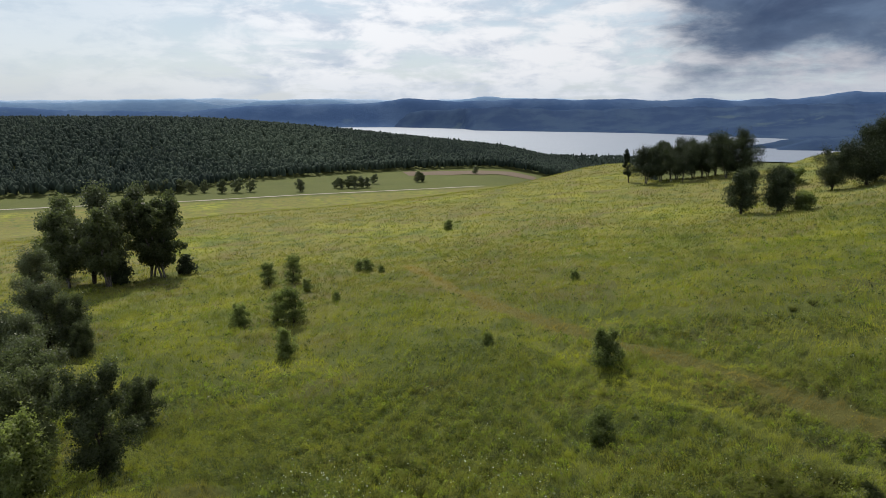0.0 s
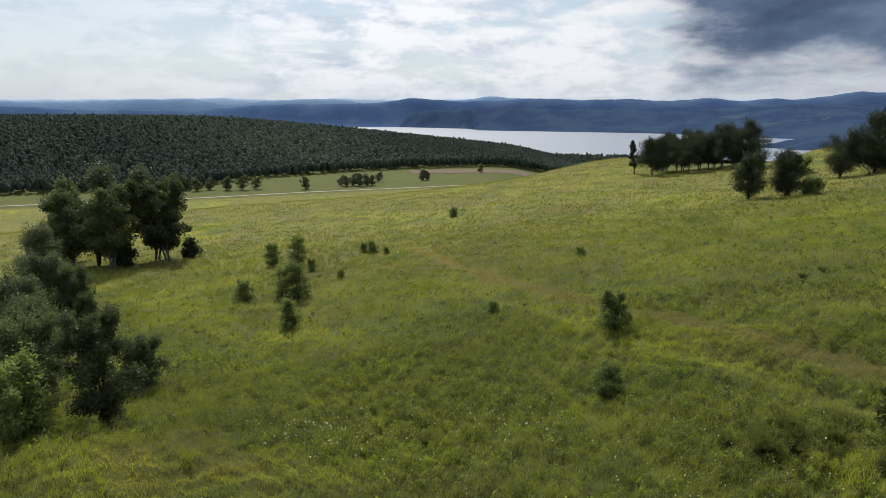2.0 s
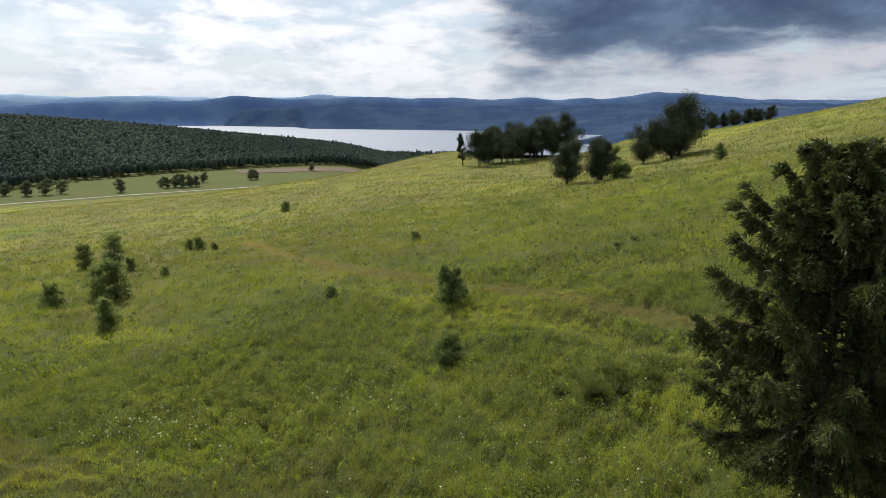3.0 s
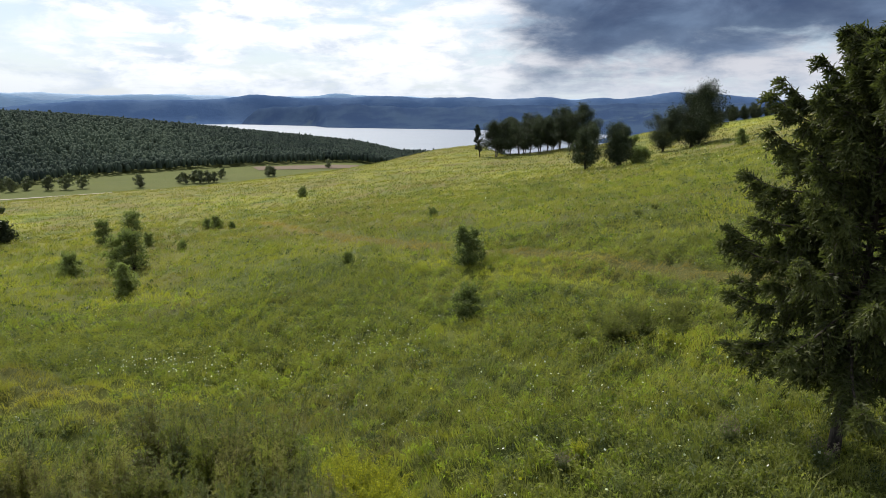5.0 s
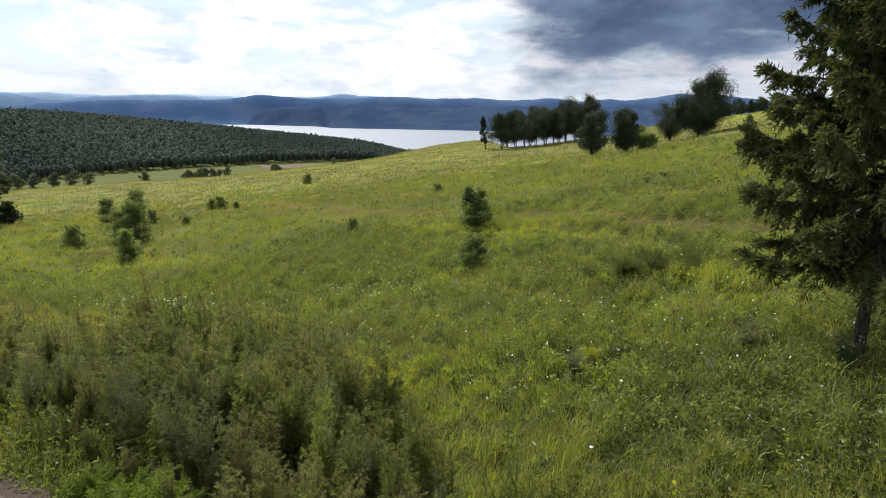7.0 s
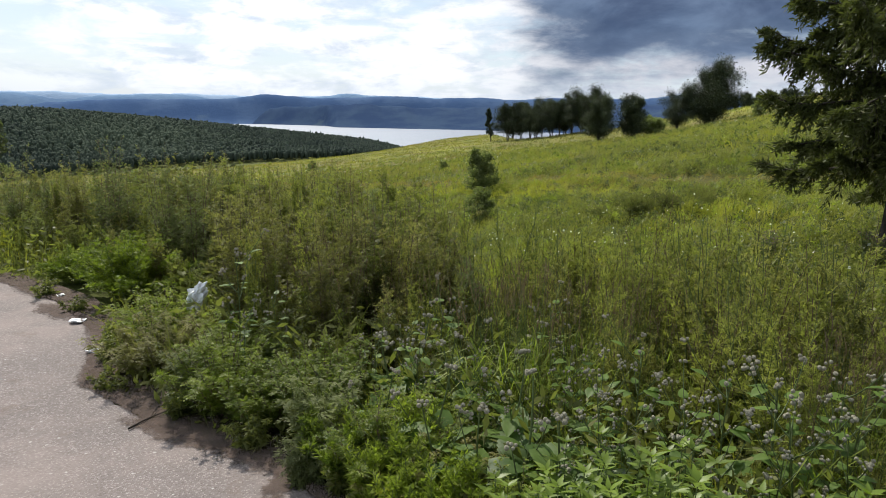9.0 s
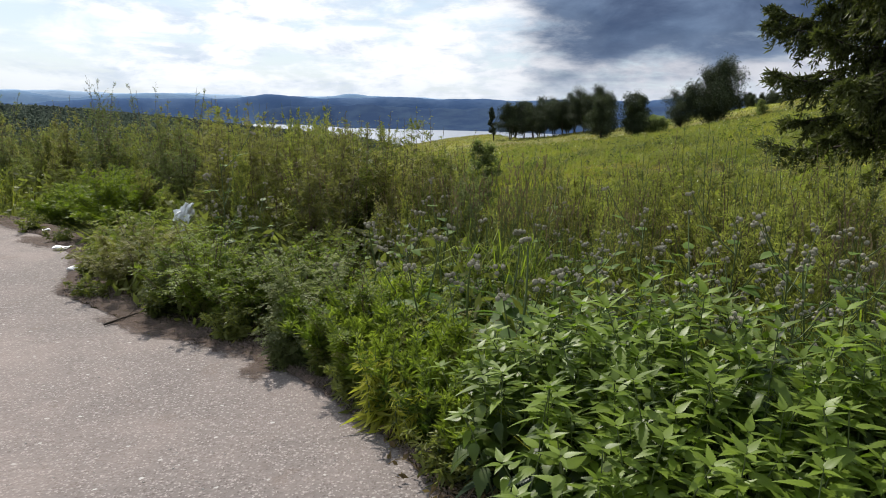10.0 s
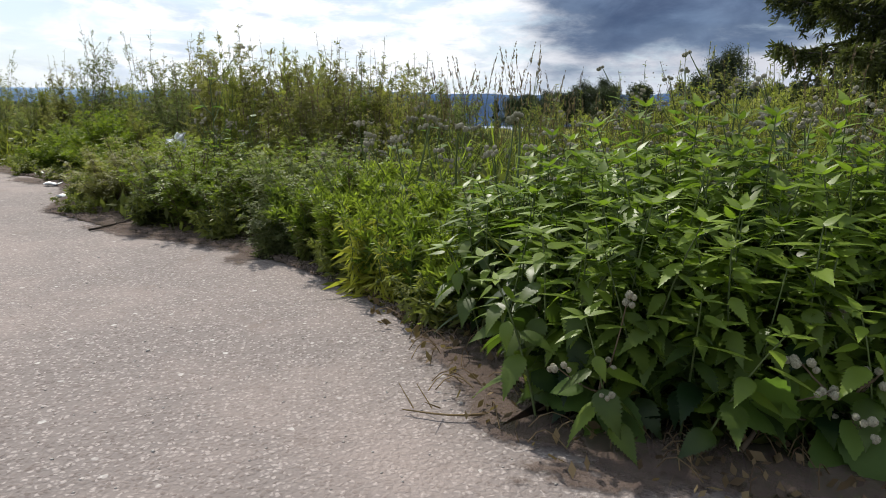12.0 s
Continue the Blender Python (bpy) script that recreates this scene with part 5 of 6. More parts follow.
def herb(name, seed, tall, wide, leaf, stem_mat, label, category, group, stalks=5, leaf_size=0.03, long=3.0, leaves=150, bloom=None, branchy=0.35, droop=0.0, bare=0.12, upright=0.1, dome=0.0, feathery=True):
    """An upright weed: leafy stalks with short side twigs, flower spikes at the top where it has them."""
    r = np.random.default_rng(seed)
    plant = thing(name, label, category, group)
    stems, foliage, heads = Soup(), Soup(), Soup()
    k = np.linspace(0, 1, 7)
    for s in range(stalks):
        a = r.uniform(0, 6.283)
        out = wide * 0.5 * r.uniform(0.15, 1.0)
        h = tall * r.uniform(0.72, 1.0) * (1 - dome * (2 * out / wide) ** 2)
        path = np.stack([np.cos(a) * out * (0.15 + 0.85 * k**1.3), np.sin(a) * out * (0.15 + 0.85 * k**1.3), h * k], -1)
        path[:, :2] += 0.02 * np.sin(k * 7 + s)[:, None]
        tube(stems, path, 0.0042 * (1 - 0.75 * k) * tall**0.3, 4)
        twigs = 12
        pts, ways = [], []
        for t in range(twigs):
            u = r.uniform(bare + 0.08, 0.97)
            p = np.array([np.interp(u, k, path[:, c]) for c in range(3)])
            b = r.uniform(0, 6.283)
            ln = branchy * tall * (1.02 - u) * r.uniform(0.35, 0.9) + 0.02
            q = np.linspace(0, 1, 4)
            twig = p + np.stack([np.cos(b) * ln * 0.62 * q, np.sin(b) * ln * 0.62 * q, ln * 0.85 * q - droop * ln * q**2], -1)
            tube(stems, twig, 0.002 * (1 - 0.6 * q), 3)
            m = max(4, int(leaves / twigs * (0.44 if feathery else 1.0)))
            w = r.uniform(0.05, 1, m)
            pts.append(np.stack([np.interp(w, q, twig[:, c]) for c in range(3)], -1))
            ways.append(np.tile((twig[-1] - twig[0]) / ln, (m, 1)))
        m = max(10, int(leaves * (0.12 if feathery else 0.32)))
        w = r.uniform(bare, 1.0, m)
        pts.append(np.stack([np.interp(w, k, path[:, c]) for c in range(3)], -1))
        ways.append(np.tile((path[-1] - path[0]) * 0.5 / tall, (m, 1)))
        pts, ways = np.concatenate(pts), np.concatenate(ways)
        b = r.uniform(0, 6.283, len(pts))
        ways = 0.7 * ways + np.stack([np.cos(b), np.sin(b), 0.25 * upright - droop + 0 * b], -1) * r.uniform(0.4, 1.1, (len(pts), 1))
        ways /= np.linalg.norm(ways, axis=1, keepdims=True) + 1e-9
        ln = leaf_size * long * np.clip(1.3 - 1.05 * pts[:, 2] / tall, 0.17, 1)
        # foliage tint brightens with height, standing for lit tops over a shaded base
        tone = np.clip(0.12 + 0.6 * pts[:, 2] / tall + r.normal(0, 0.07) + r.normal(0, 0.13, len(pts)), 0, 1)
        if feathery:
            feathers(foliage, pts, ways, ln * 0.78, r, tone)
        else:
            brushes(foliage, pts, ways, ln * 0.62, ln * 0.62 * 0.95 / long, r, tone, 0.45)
        if bloom:
            w = r.uniform(0.72, 1.0, 26)
            pts = np.stack([np.interp(w, k, path[:, c]) for c in range(3)], -1) + r.normal(0, 0.028, (26, 3))
            cards(heads, pts, leaf_size * 0.42, r, r.uniform(0.2, 1, 26), 1.2)
    stalk = stems.link("stem", stem_mat, plant)
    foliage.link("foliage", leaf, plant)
    if bloom:
        tagged(heads.link("bloom", bloom, stalk), kind="stuff")
    return plant


BELT = "tall weeds beside the asphalt"
tall_weeds = [
    herb("mugwort", 911, 1.75, 0.80, TALL_LEAF, RED_STEM, "tall green mugwort with feathery upright tips", "weed", BELT, 9, 0.030, 4.2, 300, branchy=0.36, upright=0.6),
    herb("mugwort", 912, 1.62, 0.76, MUGWORT_LEAF, RED_STEM, "dense dark mugwort with a brownish stem", "weed", BELT, 9, 0.030, 4.2, 300, branchy=0.36, upright=0.6),
    herb("mugwort", 913, 1.85, 0.74, SILVER_LEAF, RED_STEM, "tall grey-green mugwort with slender tips", "weed", BELT, 9, 0.026, 4.4, 320, branchy=0.42, upright=0.5),
    herb("mugwort", 914, 1.55, 0.42, OLIVE_LEAF, STEM, "leafy olive weed with upright stalks", "weed", BELT, 7, 0.024, 4.0, 340, branchy=0.30, upright=0.7, feathery=False),
    herb("sorrel", 915, 1.50, 0.36, MUGWORT_LEAF, RED_STEM, "brown-topped sorrel with narrow spikes", "weed", BELT, 7, 0.023, 4.0, 330, SEED_HEAD, branchy=0.22, upright=0.8, feathery=False),
]
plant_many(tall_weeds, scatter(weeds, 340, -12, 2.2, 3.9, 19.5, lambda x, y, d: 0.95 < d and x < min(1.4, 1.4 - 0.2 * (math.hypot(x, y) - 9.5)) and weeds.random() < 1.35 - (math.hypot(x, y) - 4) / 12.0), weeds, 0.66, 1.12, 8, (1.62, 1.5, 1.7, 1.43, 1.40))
back_weeds = [
    herb("willowherb", 921, 1.15, 0.46, OLIVE_LEAF, RED_STEM, "olive-green upright weed with narrow leaves", "weed", BELT, 6, 0.016, 4.6, 420, branchy=0.30, upright=0.7, feathery=False),
    herb("goldenrod", 922, 1.10, 0.46, OLIVE_LEAF, STEM, "yellowing upright weed with dry leaves", "weed", BELT, 6, 0.015, 4.6, 400, branchy=0.34, upright=0.6, feathery=False),
    herb("sorrel", 923, 1.20, 0.40, OLIVE_LEAF, RED_STEM, "upright weed with rusty seed spikes", "weed", BELT, 6, 0.015, 4.6, 400, SEED_HEAD, branchy=0.24, upright=0.8, feathery=False),
    herb("meadowsweet", 924, 1.05, 0.38, TALL_LEAF, STEM, "fresh green weed with small leaves", "weed", BELT, 7, 0.019, 3.0, 400, branchy=0.32, upright=0.5, feathery=False),
]
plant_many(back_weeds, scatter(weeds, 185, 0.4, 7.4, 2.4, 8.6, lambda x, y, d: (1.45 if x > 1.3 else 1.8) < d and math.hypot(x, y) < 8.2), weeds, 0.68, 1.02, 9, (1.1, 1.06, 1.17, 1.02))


wispy = [herb("mugwort", 927, 1.9, 0.75, SILVER_LEAF, RED_STEM, "tall grey-green mugwort with wispy bare tips", "weed", BELT, 8, 0.022, 4.0, 420, branchy=0.55, upright=0.3), herb("mugwort", 928, 1.8, 0.6, TALL_LEAF, RED_STEM, "tall green mugwort overtopping the other weeds", "weed", BELT, 8, 0.022, 4.2, 420, branchy=0.45, upright=0.5)]
for i, (x, y, top) in enumerate([(-2.5, 9.7, 1.62), (-0.25, 7.0, 1.42), (-1.9, 9.4, 1.55), (-3.3, 10.6, 1.5), (-1.5, 8.9, 1.5), (-4.4, 11.3, 1.45), (0.15, 6.5, 1.45), (0.35, 6.9, 1.36), (-0.6, 7.6, 1.36), (0.6, 6.3, 1.38), (0.85, 6.6, 1.28), (-0.95, 8.2, 1.3), (-2.9, 10.4, 1.6), (1.05, 6.2, 1.2)]):
    z = float(height(x, y))
    ob = wispy[i] if i < 2 else copy_thing(wispy[(0, 0, 0, 1, 0, 0, 1, 1, 1, 1, 1, 1, 0, 1)[i]], Matrix.Identity(4))
    stand(ob, x, y, i * 53, (top - z) / 1.85, near=True)
for i, (x, y, top) in enumerate([(-0.72, 6.3, 1.22), (-0.42, 6.05, 1.27), (-0.18, 6.4, 1.2), (0.12, 5.9, 1.16), (0.38, 6.2, 1.12), (-0.02, 5.55, 1.06), (-0.98, 6.9, 1.28), (-0.55, 5.7, 1.08)]):
    ob = copy_thing(tall_weeds[(0, 0, 3, 0, 1)[i % 5]], Matrix.Identity(4))
    tagged(stand(ob, x, y, i * 97, (top - float(height(x, y))) / (1.62, 1.62, 1.43, 1.62, 1.5)[i % 5], near=True), "bushy green weed crowding the belt beside the asphalt")
far_weeds = [
    herb("sorrel", 925, 1.15, 0.5, OLIVE_LEAF, RED_STEM, "brownish seeding weed at the meadow's border", "weed", BELT, 8, 0.034, 3.8, 150, SEED_HEAD, branchy=0.2, upright=0.7),
    herb("wormwood", 926, 1.0, 0.8, TALL_LEAF, RED_STEM, "olive bushy weed at the meadow's border", "weed", BELT, 12, 0.034, 3.4, 150, branchy=0.3, upright=0.4),
]
plant_many(far_weeds, scatter(weeds, 120, -13, 2.6, 9, 22, lambda x, y, d: 3 < d and 11 < math.hypot(x, y) + weeds.uniform(-2, 2) < 20 and x < 0.14 * y + weeds.uniform(-1, 0.6)), weeds, 0.6, 1.25, 8)


for i, (x, y) in enumerate(scatter(weeds, 60, 2.4, 9.0, -1.6, 3.2, lambda x, y, d: 0.25 < d < 2.4 and x > 1.15 * y + 0.4)):
    repeat(back_weeds[i % 4], x, y, i * 61, weeds.uniform(0.5, 0.8), near=True)


def culms(seed, label):
    """A tuft of tall grass in seed."""
    r = np.random.default_rng(seed)
    plant = thing("reed_grass", label, "grass", BELT)
    stalk, heads, leaf = Soup(), Soup(), Soup()
    k = np.linspace(0, 1, 6)
    for i in range(9):
        a, out, h = r.uniform(0, 6.283), r.uniform(0.03, 0.24), r.uniform(0.85, 1.16)
        path = np.stack([np.cos(a) * out * (0.2 + k**1.7), np.sin(a) * out * (0.2 + k**1.7), h * k], -1)
        tube(stalk, path, 0.0022 * (1 - 0.6 * k), 3)
        q = np.linspace(0, 1, 6)
        tip = path[-1] + np.stack([np.cos(a) * 0.03 * q, np.sin(a) * 0.03 * q, 0.13 * q], -1) - (0, 0, 0.05)
        u = r.uniform(0, 1, 34)
        at = np.stack([np.interp(u, q, tip[:, c]) for c in range(3)], -1)
        brushes(heads, at, np.tile((0.0, 0.0, 1.0), (34, 1)), 0.022 * (1.15 - 0.7 * u), 0.0045, r, r.uniform(0, 1, 34), 0.28)
        for j in range(4):
            u = r.uniform(0.05, 0.6)
            p = np.array([np.interp(u, k, path[:, c]) for c in range(3)])
            b, ln = r.uniform(0, 6.283), r.uniform(0.2, 0.4)
            w = r.uniform(0.0025, 0.005)
            d, s = np.array([np.cos(b), np.sin(b), 0]), np.array([-np.sin(b), np.cos(b), 0]) * w
            m1, m2 = p + d * ln * 0.35 + (0, 0, ln * 0.5), p + d * ln * 0.9 + (0, 0, ln * 0.35)
            leaf.add([p - s, p + s, m1 + s, m1 - s, m1 - s, m1 + s, m2 + s * 0.2, m2 - s * 0.2], [(0, 1, 2, 3), (4, 5, 6, 7)], r.uniform(0.2, 0.9))
    heads.link("seed_head", SEED_HEAD, stalk.link("stem", STEM, plant))
    leaf.link("foliage", HERB_LEAF, plant)
    return plant


grass_tufts = [culms(931, "tall grass in seed with brown heads"), culms(932, "slender seeding grass among weeds")]
plant_many(grass_tufts, scatter(weeds, 130, -0.2, 5.6, 2.7, 7.0, lambda x, y, d: 1.5 < d < 4.6), weeds, 0.8, 1.05, 8)


def burr_mesh():
    """A woolly burr: a ball set with hooked bristles."""
    bm = bmesh.new()
    bmesh.ops.create_icosphere(bm, subdivisions=2, radius=0.0135)
    r = random.Random(5)
    for f in list(bm.faces):
        if r.random() < 0.6:
            c, n = f.calc_center_median(), f.normal.copy()
            tip = bm.verts.new(c + n * r.uniform(0.0012, 0.003))
            a, b, d = f.verts
            bm.faces.new((a, b, tip)), bm.faces.new((b, d, tip)), bm.faces.new((d, a, tip))
    me = bpy.data.meshes.new("burr")
    bm.to_mesh(me)
    bm.free()
    me.materials.append(BURR)
    return me


BURR_HEAD = burr_mesh()


def burdock(seed, tall, label, leaves=6, heads=5, stalk=None):
    """A burdock: branching stem, broad heart-shaped leaves and clusters of woolly burrs."""
    r = random.Random(seed)
    plant = thing("burdock", label, "burdock", "burdocks behind the nettles")
    s = Soup()
    k = np.linspace(0, 1, 7)
    main = np.stack([0.06 * np.sin(2.5 * k + seed), 0.05 * np.sin(2 * k), tall * k], -1)
    tube(s, main, 0.008 * (1 - 0.6 * k), 6)
    ends = []
    for b in range(heads):
        u, a = r.uniform(0.45, 0.95), b * 2.4 + r.uniform(-0.5, 0.5)
        p = np.array([np.interp(u, k, main[:, c]) for c in range(3)])
        ln = r.uniform(0.14, 0.34)
        q = np.linspace(0, 1, 5)
        br = p + np.stack([np.cos(a) * ln * 0.75 * q, np.sin(a) * ln * 0.75 * q, ln * (0.45 * q + 0.5 * q * q)], -1)
        twig_soup = Soup()
        tube(twig_soup, br, 0.0042 * (1 - 0.5 * q), 5)
        ends.append((br[-1], twig_soup.link("branch", stalk or STEM, plant, True)))
        m = pose(*br[2], 0, 0, math.degrees(a) - 90) @ pose(0, 0, 0, r.uniform(-10, 25), 0, 0) @ Matrix.Scale(r.uniform(0.07, 0.12), 4)
        share("leaf", BURDOCK_PALE, plant, m)
    ends.append((main[-1], s.link("stem", stalk or STEM, plant, True)))
    for e, holder in ends:
        for j in range(r.choice((3, 4, 5))):
            o = Vector(e) + Vector((r.uniform(-0.028, 0.028), r.uniform(-0.028, 0.028), r.uniform(-0.02, 0.03)))
            share("burr", BURR_HEAD, holder, Matrix.Translation(o) @ Matrix.Scale(r.uniform(0.6, 0.95), 4))
    for i in range(leaves):
        u, a = 0.08 + 0.5 * i / leaves, i * 137.5 + r.uniform(-20, 20)
        p = [float(np.interp(u, k, main[:, c])) for c in range(3)]
        m = pose(p[0], p[1], p[2], 0, 0, a) @ pose(0, 0.05, 0.03, r.uniform(-8, 34), r.uniform(-20, 20), 0) @ Matrix.Scale(r.uniform(0.17, 0.30) * (1 - 0.4 * u), 4)
        share("leaf", BURDOCK_BLADE, plant, m)
    return plant


burdocks = [burdock(941, 1.0, "burdock with clustered woolly grey burrs", 6, 8), burdock(942, 0.86, "burdock with broad leaves and grey burrs", 7, 7), burdock(943, 1.12, "tall branching burdock with many burrs", 5, 9)]
plant_many(burdocks, scatter(weeds, 36, 0.1, 3.8, 1.9, 4.9, lambda x, y, d: 0.8 < d < 1.9), weeds, 0.92, 1.18, 9, (1.0, 0.86, 1.12))

leafy_dock = burdock(944, 0.62, "young burdock with broad bright green leaves", 11, 1)
for i, (x, y, size) in enumerate([(0.42, 3.30, 1.0), (0.66, 3.15, 1.1), (0.52, 3.62, 1.15), (0.88, 3.35, 1.2), (0.72, 2.85, 0.95), (1.02, 3.0, 1.1), (0.28, 3.85, 1.0), (0.95, 3.75, 1.2), (0.62, 4.05, 1.1), (0.34, 4.3, 1.1), (0.76, 4.3, 1.15), (0.55, 4.6, 1.2), (1.0, 4.5, 1.2)]):
    stand(leafy_dock, x, y, 0, size, near=True) if i == 0 else repeat(leafy_dock, x, y, i * 83, size, near=True)
for i, (x, y, top) in enumerate([(1.42, 2.72, 0.98), (1.75, 2.85, 1.06), (2.0, 2.75, 0.96), (2.3, 2.9, 1.04), (1.15, 3.1, 0.88), (2.6, 3.0, 0.98), (1.6, 3.4, 1.02), (1.55, 2.95, 0.94), (2.1, 3.1, 1.0), (-0.72, 5.35, 1.22), (-0.42, 5.2, 0.84), (-0.58, 5.0, 0.78)]):
    z = float(height(x, y))
    ob = copy_thing(burdocks[(2, 2, 0)[i % 3]], Matrix.Identity(4))
    tagged(stand(ob, x, y, i * 73, (top - z) / (1.42, 1.42, 1.3)[i % 3], near=True), "tall burdock with woolly burrs above other weeds")
for i in range(9):
    az, far = radians(10.5 + 0.9 * i), 4.2 + 0.45 * ((i * 7) % 5) / 4
    x, y = far * math.sin(az), far * math.cos(az)
    repeat(grass_tufts[i % 2], x, y, i * 67, (0.92 + 0.16 * ((i * 5) % 4) / 3 - float(height(x, y))) / 1.2, "tall grass with dark seed heads among the weeds", near=True)

# low clumps along the asphalt's edge
EDGE_GROUP = "low clumps along the asphalt"
mound = herb("herb_mound", 951, 0.80, 1.5, MOUND_LEAF, STEM, "rounded mound of feathery bright green herb", "herb", EDGE_GROUP, 70, 0.026, 3.4, 200, branchy=0.30, upright=0.0, dome=0.6)
stand(mound, -2.05, 8.0, 0, 1.06, near=True)
repeat(mound, -2.75, 8.75, 130, 0.7, "smaller mound of bright green feathery herb", near=True)
worm = [herb("wormwood", 952, 0.62, 1.1, TALL_LEAF, RED_STEM, "sprawling olive wormwood leaning over the asphalt", "herb", EDGE_GROUP, 26, 0.019, 4.4, 250, droop=0.45, dome=0.35), herb("wormwood", 953, 0.70, 0.95, HERB_LEAF, RED_STEM, "bushy green herb at the asphalt's edge", "herb", EDGE_GROUP, 24, 0.021, 3.8, 230, droop=0.3, dome=0.35), herb("wormwood", 954, 0.60, 0.60, SILVER_LEAF, STEM, "silvery wormwood leaning over the asphalt", "herb", EDGE_GROUP, 14, 0.034, 3.8, 150, droop=0.5)]
for i, (x, y, s, turn) in enumerate([(-1.35, 5.55, 1.0, 0), (-0.72, 4.72, 1.0, 40), (-0.12, 4.05, 1.0, 0), (-0.75, 5.35, 1.0, 130), (-1.45, 6.25, 0.9, 80), (-0.25, 4.6, 0.9, 200), (0.22, 3.6, 0.95, 90), (-0.95, 5.0, 0.85, 250), (0.45, 3.3, 0.8, 10), (-0.05, 4.45, 1.05, 300), (-0.45, 4.45, 0.8, 330), (0.42, 3.9, 0.9, 120), (-0.4, 5.4, 1.0, 70), (0.75, 2.95, 0.75, 45), (-0.2, 3.78, 0.7, 30)]):
    ob = worm[i] if i < 3 else copy_thing(worm[2 if i > 13 else 1 if x > -0.8 and i % 4 else (0, 1, 2, 0, 1)[i % 5]], Matrix.Identity(4))
    stand(ob, x, y, turn, s, near=True)
bright = herb("low_herb", 957, 0.46, 0.42, HERB_LEAF, STEM, "bright green leafy tuft at the asphalt's edge", "herb", EDGE_GROUP, 16, 0.026, 4.2, 110, upright=0.5, dome=0.3, feathery=False)
for i, (x, y, size) in enumerate([(0.0, 3.62, 0.9), (0.12, 3.42, 1.0), (0.22, 3.2, 1.0), (0.30, 3.0, 0.95), (0.40, 2.8, 0.9), (0.48, 2.58, 0.85), (0.32, 3.4, 1.15), (0.15, 3.78, 1.1), (0.48, 3.12, 1.15), (0.58, 2.82, 1.05), (0.36, 3.66, 1.25), (-0.12, 3.85, 0.95)]):
    stand(bright, x, y, 0, size, near=True) if i == 0 else repeat(bright, x, y, i * 59, size, near=True)
dry = herb("dry_tuft", 955, 0.40, 0.30, DRY_LEAF, STEM, "tuft of yellowed grass at the asphalt's edge", "grass", EDGE_GROUP, 14, 0.022, 7.0, 60, droop=0.9, feathery=False)
stand(dry, 0.24, 3.02, 0, 1.15, near=True)
repeat(dry, 0.33, 2.84, 100, 0.95, near=True)
fringe = herb("low_herb", 956, 0.30, 0.40, MUGWORT_LEAF, STEM, "low green herb creeping onto the asphalt", "herb", EDGE_GROUP, 12, 0.028, 3.6, 70, droop=0.6, feathery=False)
low = [(0.20, 3.1), (0.12, 3.35), (0.40, 2.55), (-0.02, 3.6), (0.33, 2.9), (0.62, 2.5), (-0.5, 4.2), (-1.0, 4.75), (-1.6, 5.3), (-1.75, 5.9), (-1.85, 6.4), (-2.4, 7.4), (-2.9, 8.1)]
for i, (x, y) in enumerate(low):
    stand(fringe, x, y, near=True) if i == 0 else repeat(fringe, x, y, i * 67, 0.8 + 0.3 * ((i * 7) % 5) / 5, near=True)

# yellow and dark clumps at the meadow's near side
SIDE = "clumps at the near side of the meadow"
yellow = herb("bedstraw", 961, 0.85, 1.1, DRY_LEAF, STEM, "loose clump of yellow-flowering bedstraw", "herb", SIDE, 38, 0.032, 3.2, 130, YELLOW_BLOOM, feathery=False)
stand(yellow, 1.2, 17.5, 0, 1.85, near=True)
for i, (x, y, s) in enumerate([(0.7, 18.2, 1.8), (1.5, 18.8, 1.8), (2.3, 19.2, 1.3), (1.6, 16.6, 1.3), (2.3, 17.0, 1.2), (1.1, 19.6, 1.3)]):
    repeat(yellow, x, y, i * 71, s, near=True)
repeat(yellow, 2.1, 18.0, 60, 1.6, near=True)
repeat(yellow, 0.5, 17.4, 150, 1.6, near=True)
repeat(yellow, 1.9, 17.2, 260, 1.4, near=True)
repeat(yellow, 8.4, 18.9, 120, 0.8, "small yellow-flowering clump in the grass", near=True)
repeat(yellow, -6.9, 18.0, 20, 1.6, near=True)
repeat(yellow, -7.8, 18.6, 80, 1.5, near=True)
grey = herb("wormwood", 962, 0.6, 0.6, SILVER_LEAF, STEM, "grey wormwood clump in the grass", "herb", SIDE, 10, 0.045, 2.6, 90, PURPLE_BLOOM)
stand(grey, 3.55, 8.75, 0, 0.7)
for i, (x, y, s) in enumerate([(-0.9, 10.2, 1.0), (-1.6, 10.8, 0.9), (-2.4, 10.0, 1.1), (1.9, 9.9, 0.7), (6.1, 8.6, 1.1), (6.7, 7.4, 1.2), (7.9, 7.2, 1.2), (7.4, 6.6, 1.2), (8.4, 8.0, 1.1)]):
    repeat(grey, x, y, i * 50, s * 0.75)
scrub = herb("scrub", 963, 0.70, 1.7, MUGWORT_LEAF, RED_STEM, "dark green bramble thicket in the meadow", "shrub", SIDE, 46, 0.034, 2.2, 190, droop=0.2, feathery=False)
stand(scrub, 6.9, 14.1, 0, 0.8)
for i, (x, y, s) in enumerate([(7.9, 14.6, 1.0), (8.7, 14.5, 0.9), (7.5, 13.9, 0.8), (8.0, 15.4, 0.9), (7.1, 15.3, 0.7), (9.2, 15.2, 0.8), (6.4, 14.8, 0.7), (14.6, 28.0, 0.5), (15.6, 28.4, 0.55), (16.8, 28.5, 0.55), (8.2, 13.7, 0.8), (7.2, 14.7, 0.85), (-0.6, 17.6, 0.7), (0.6, 18.2, 0.6), (-1.2, 19.2, 0.6)]):
    repeat(scrub, x, y, i * 77, s * 0.8)


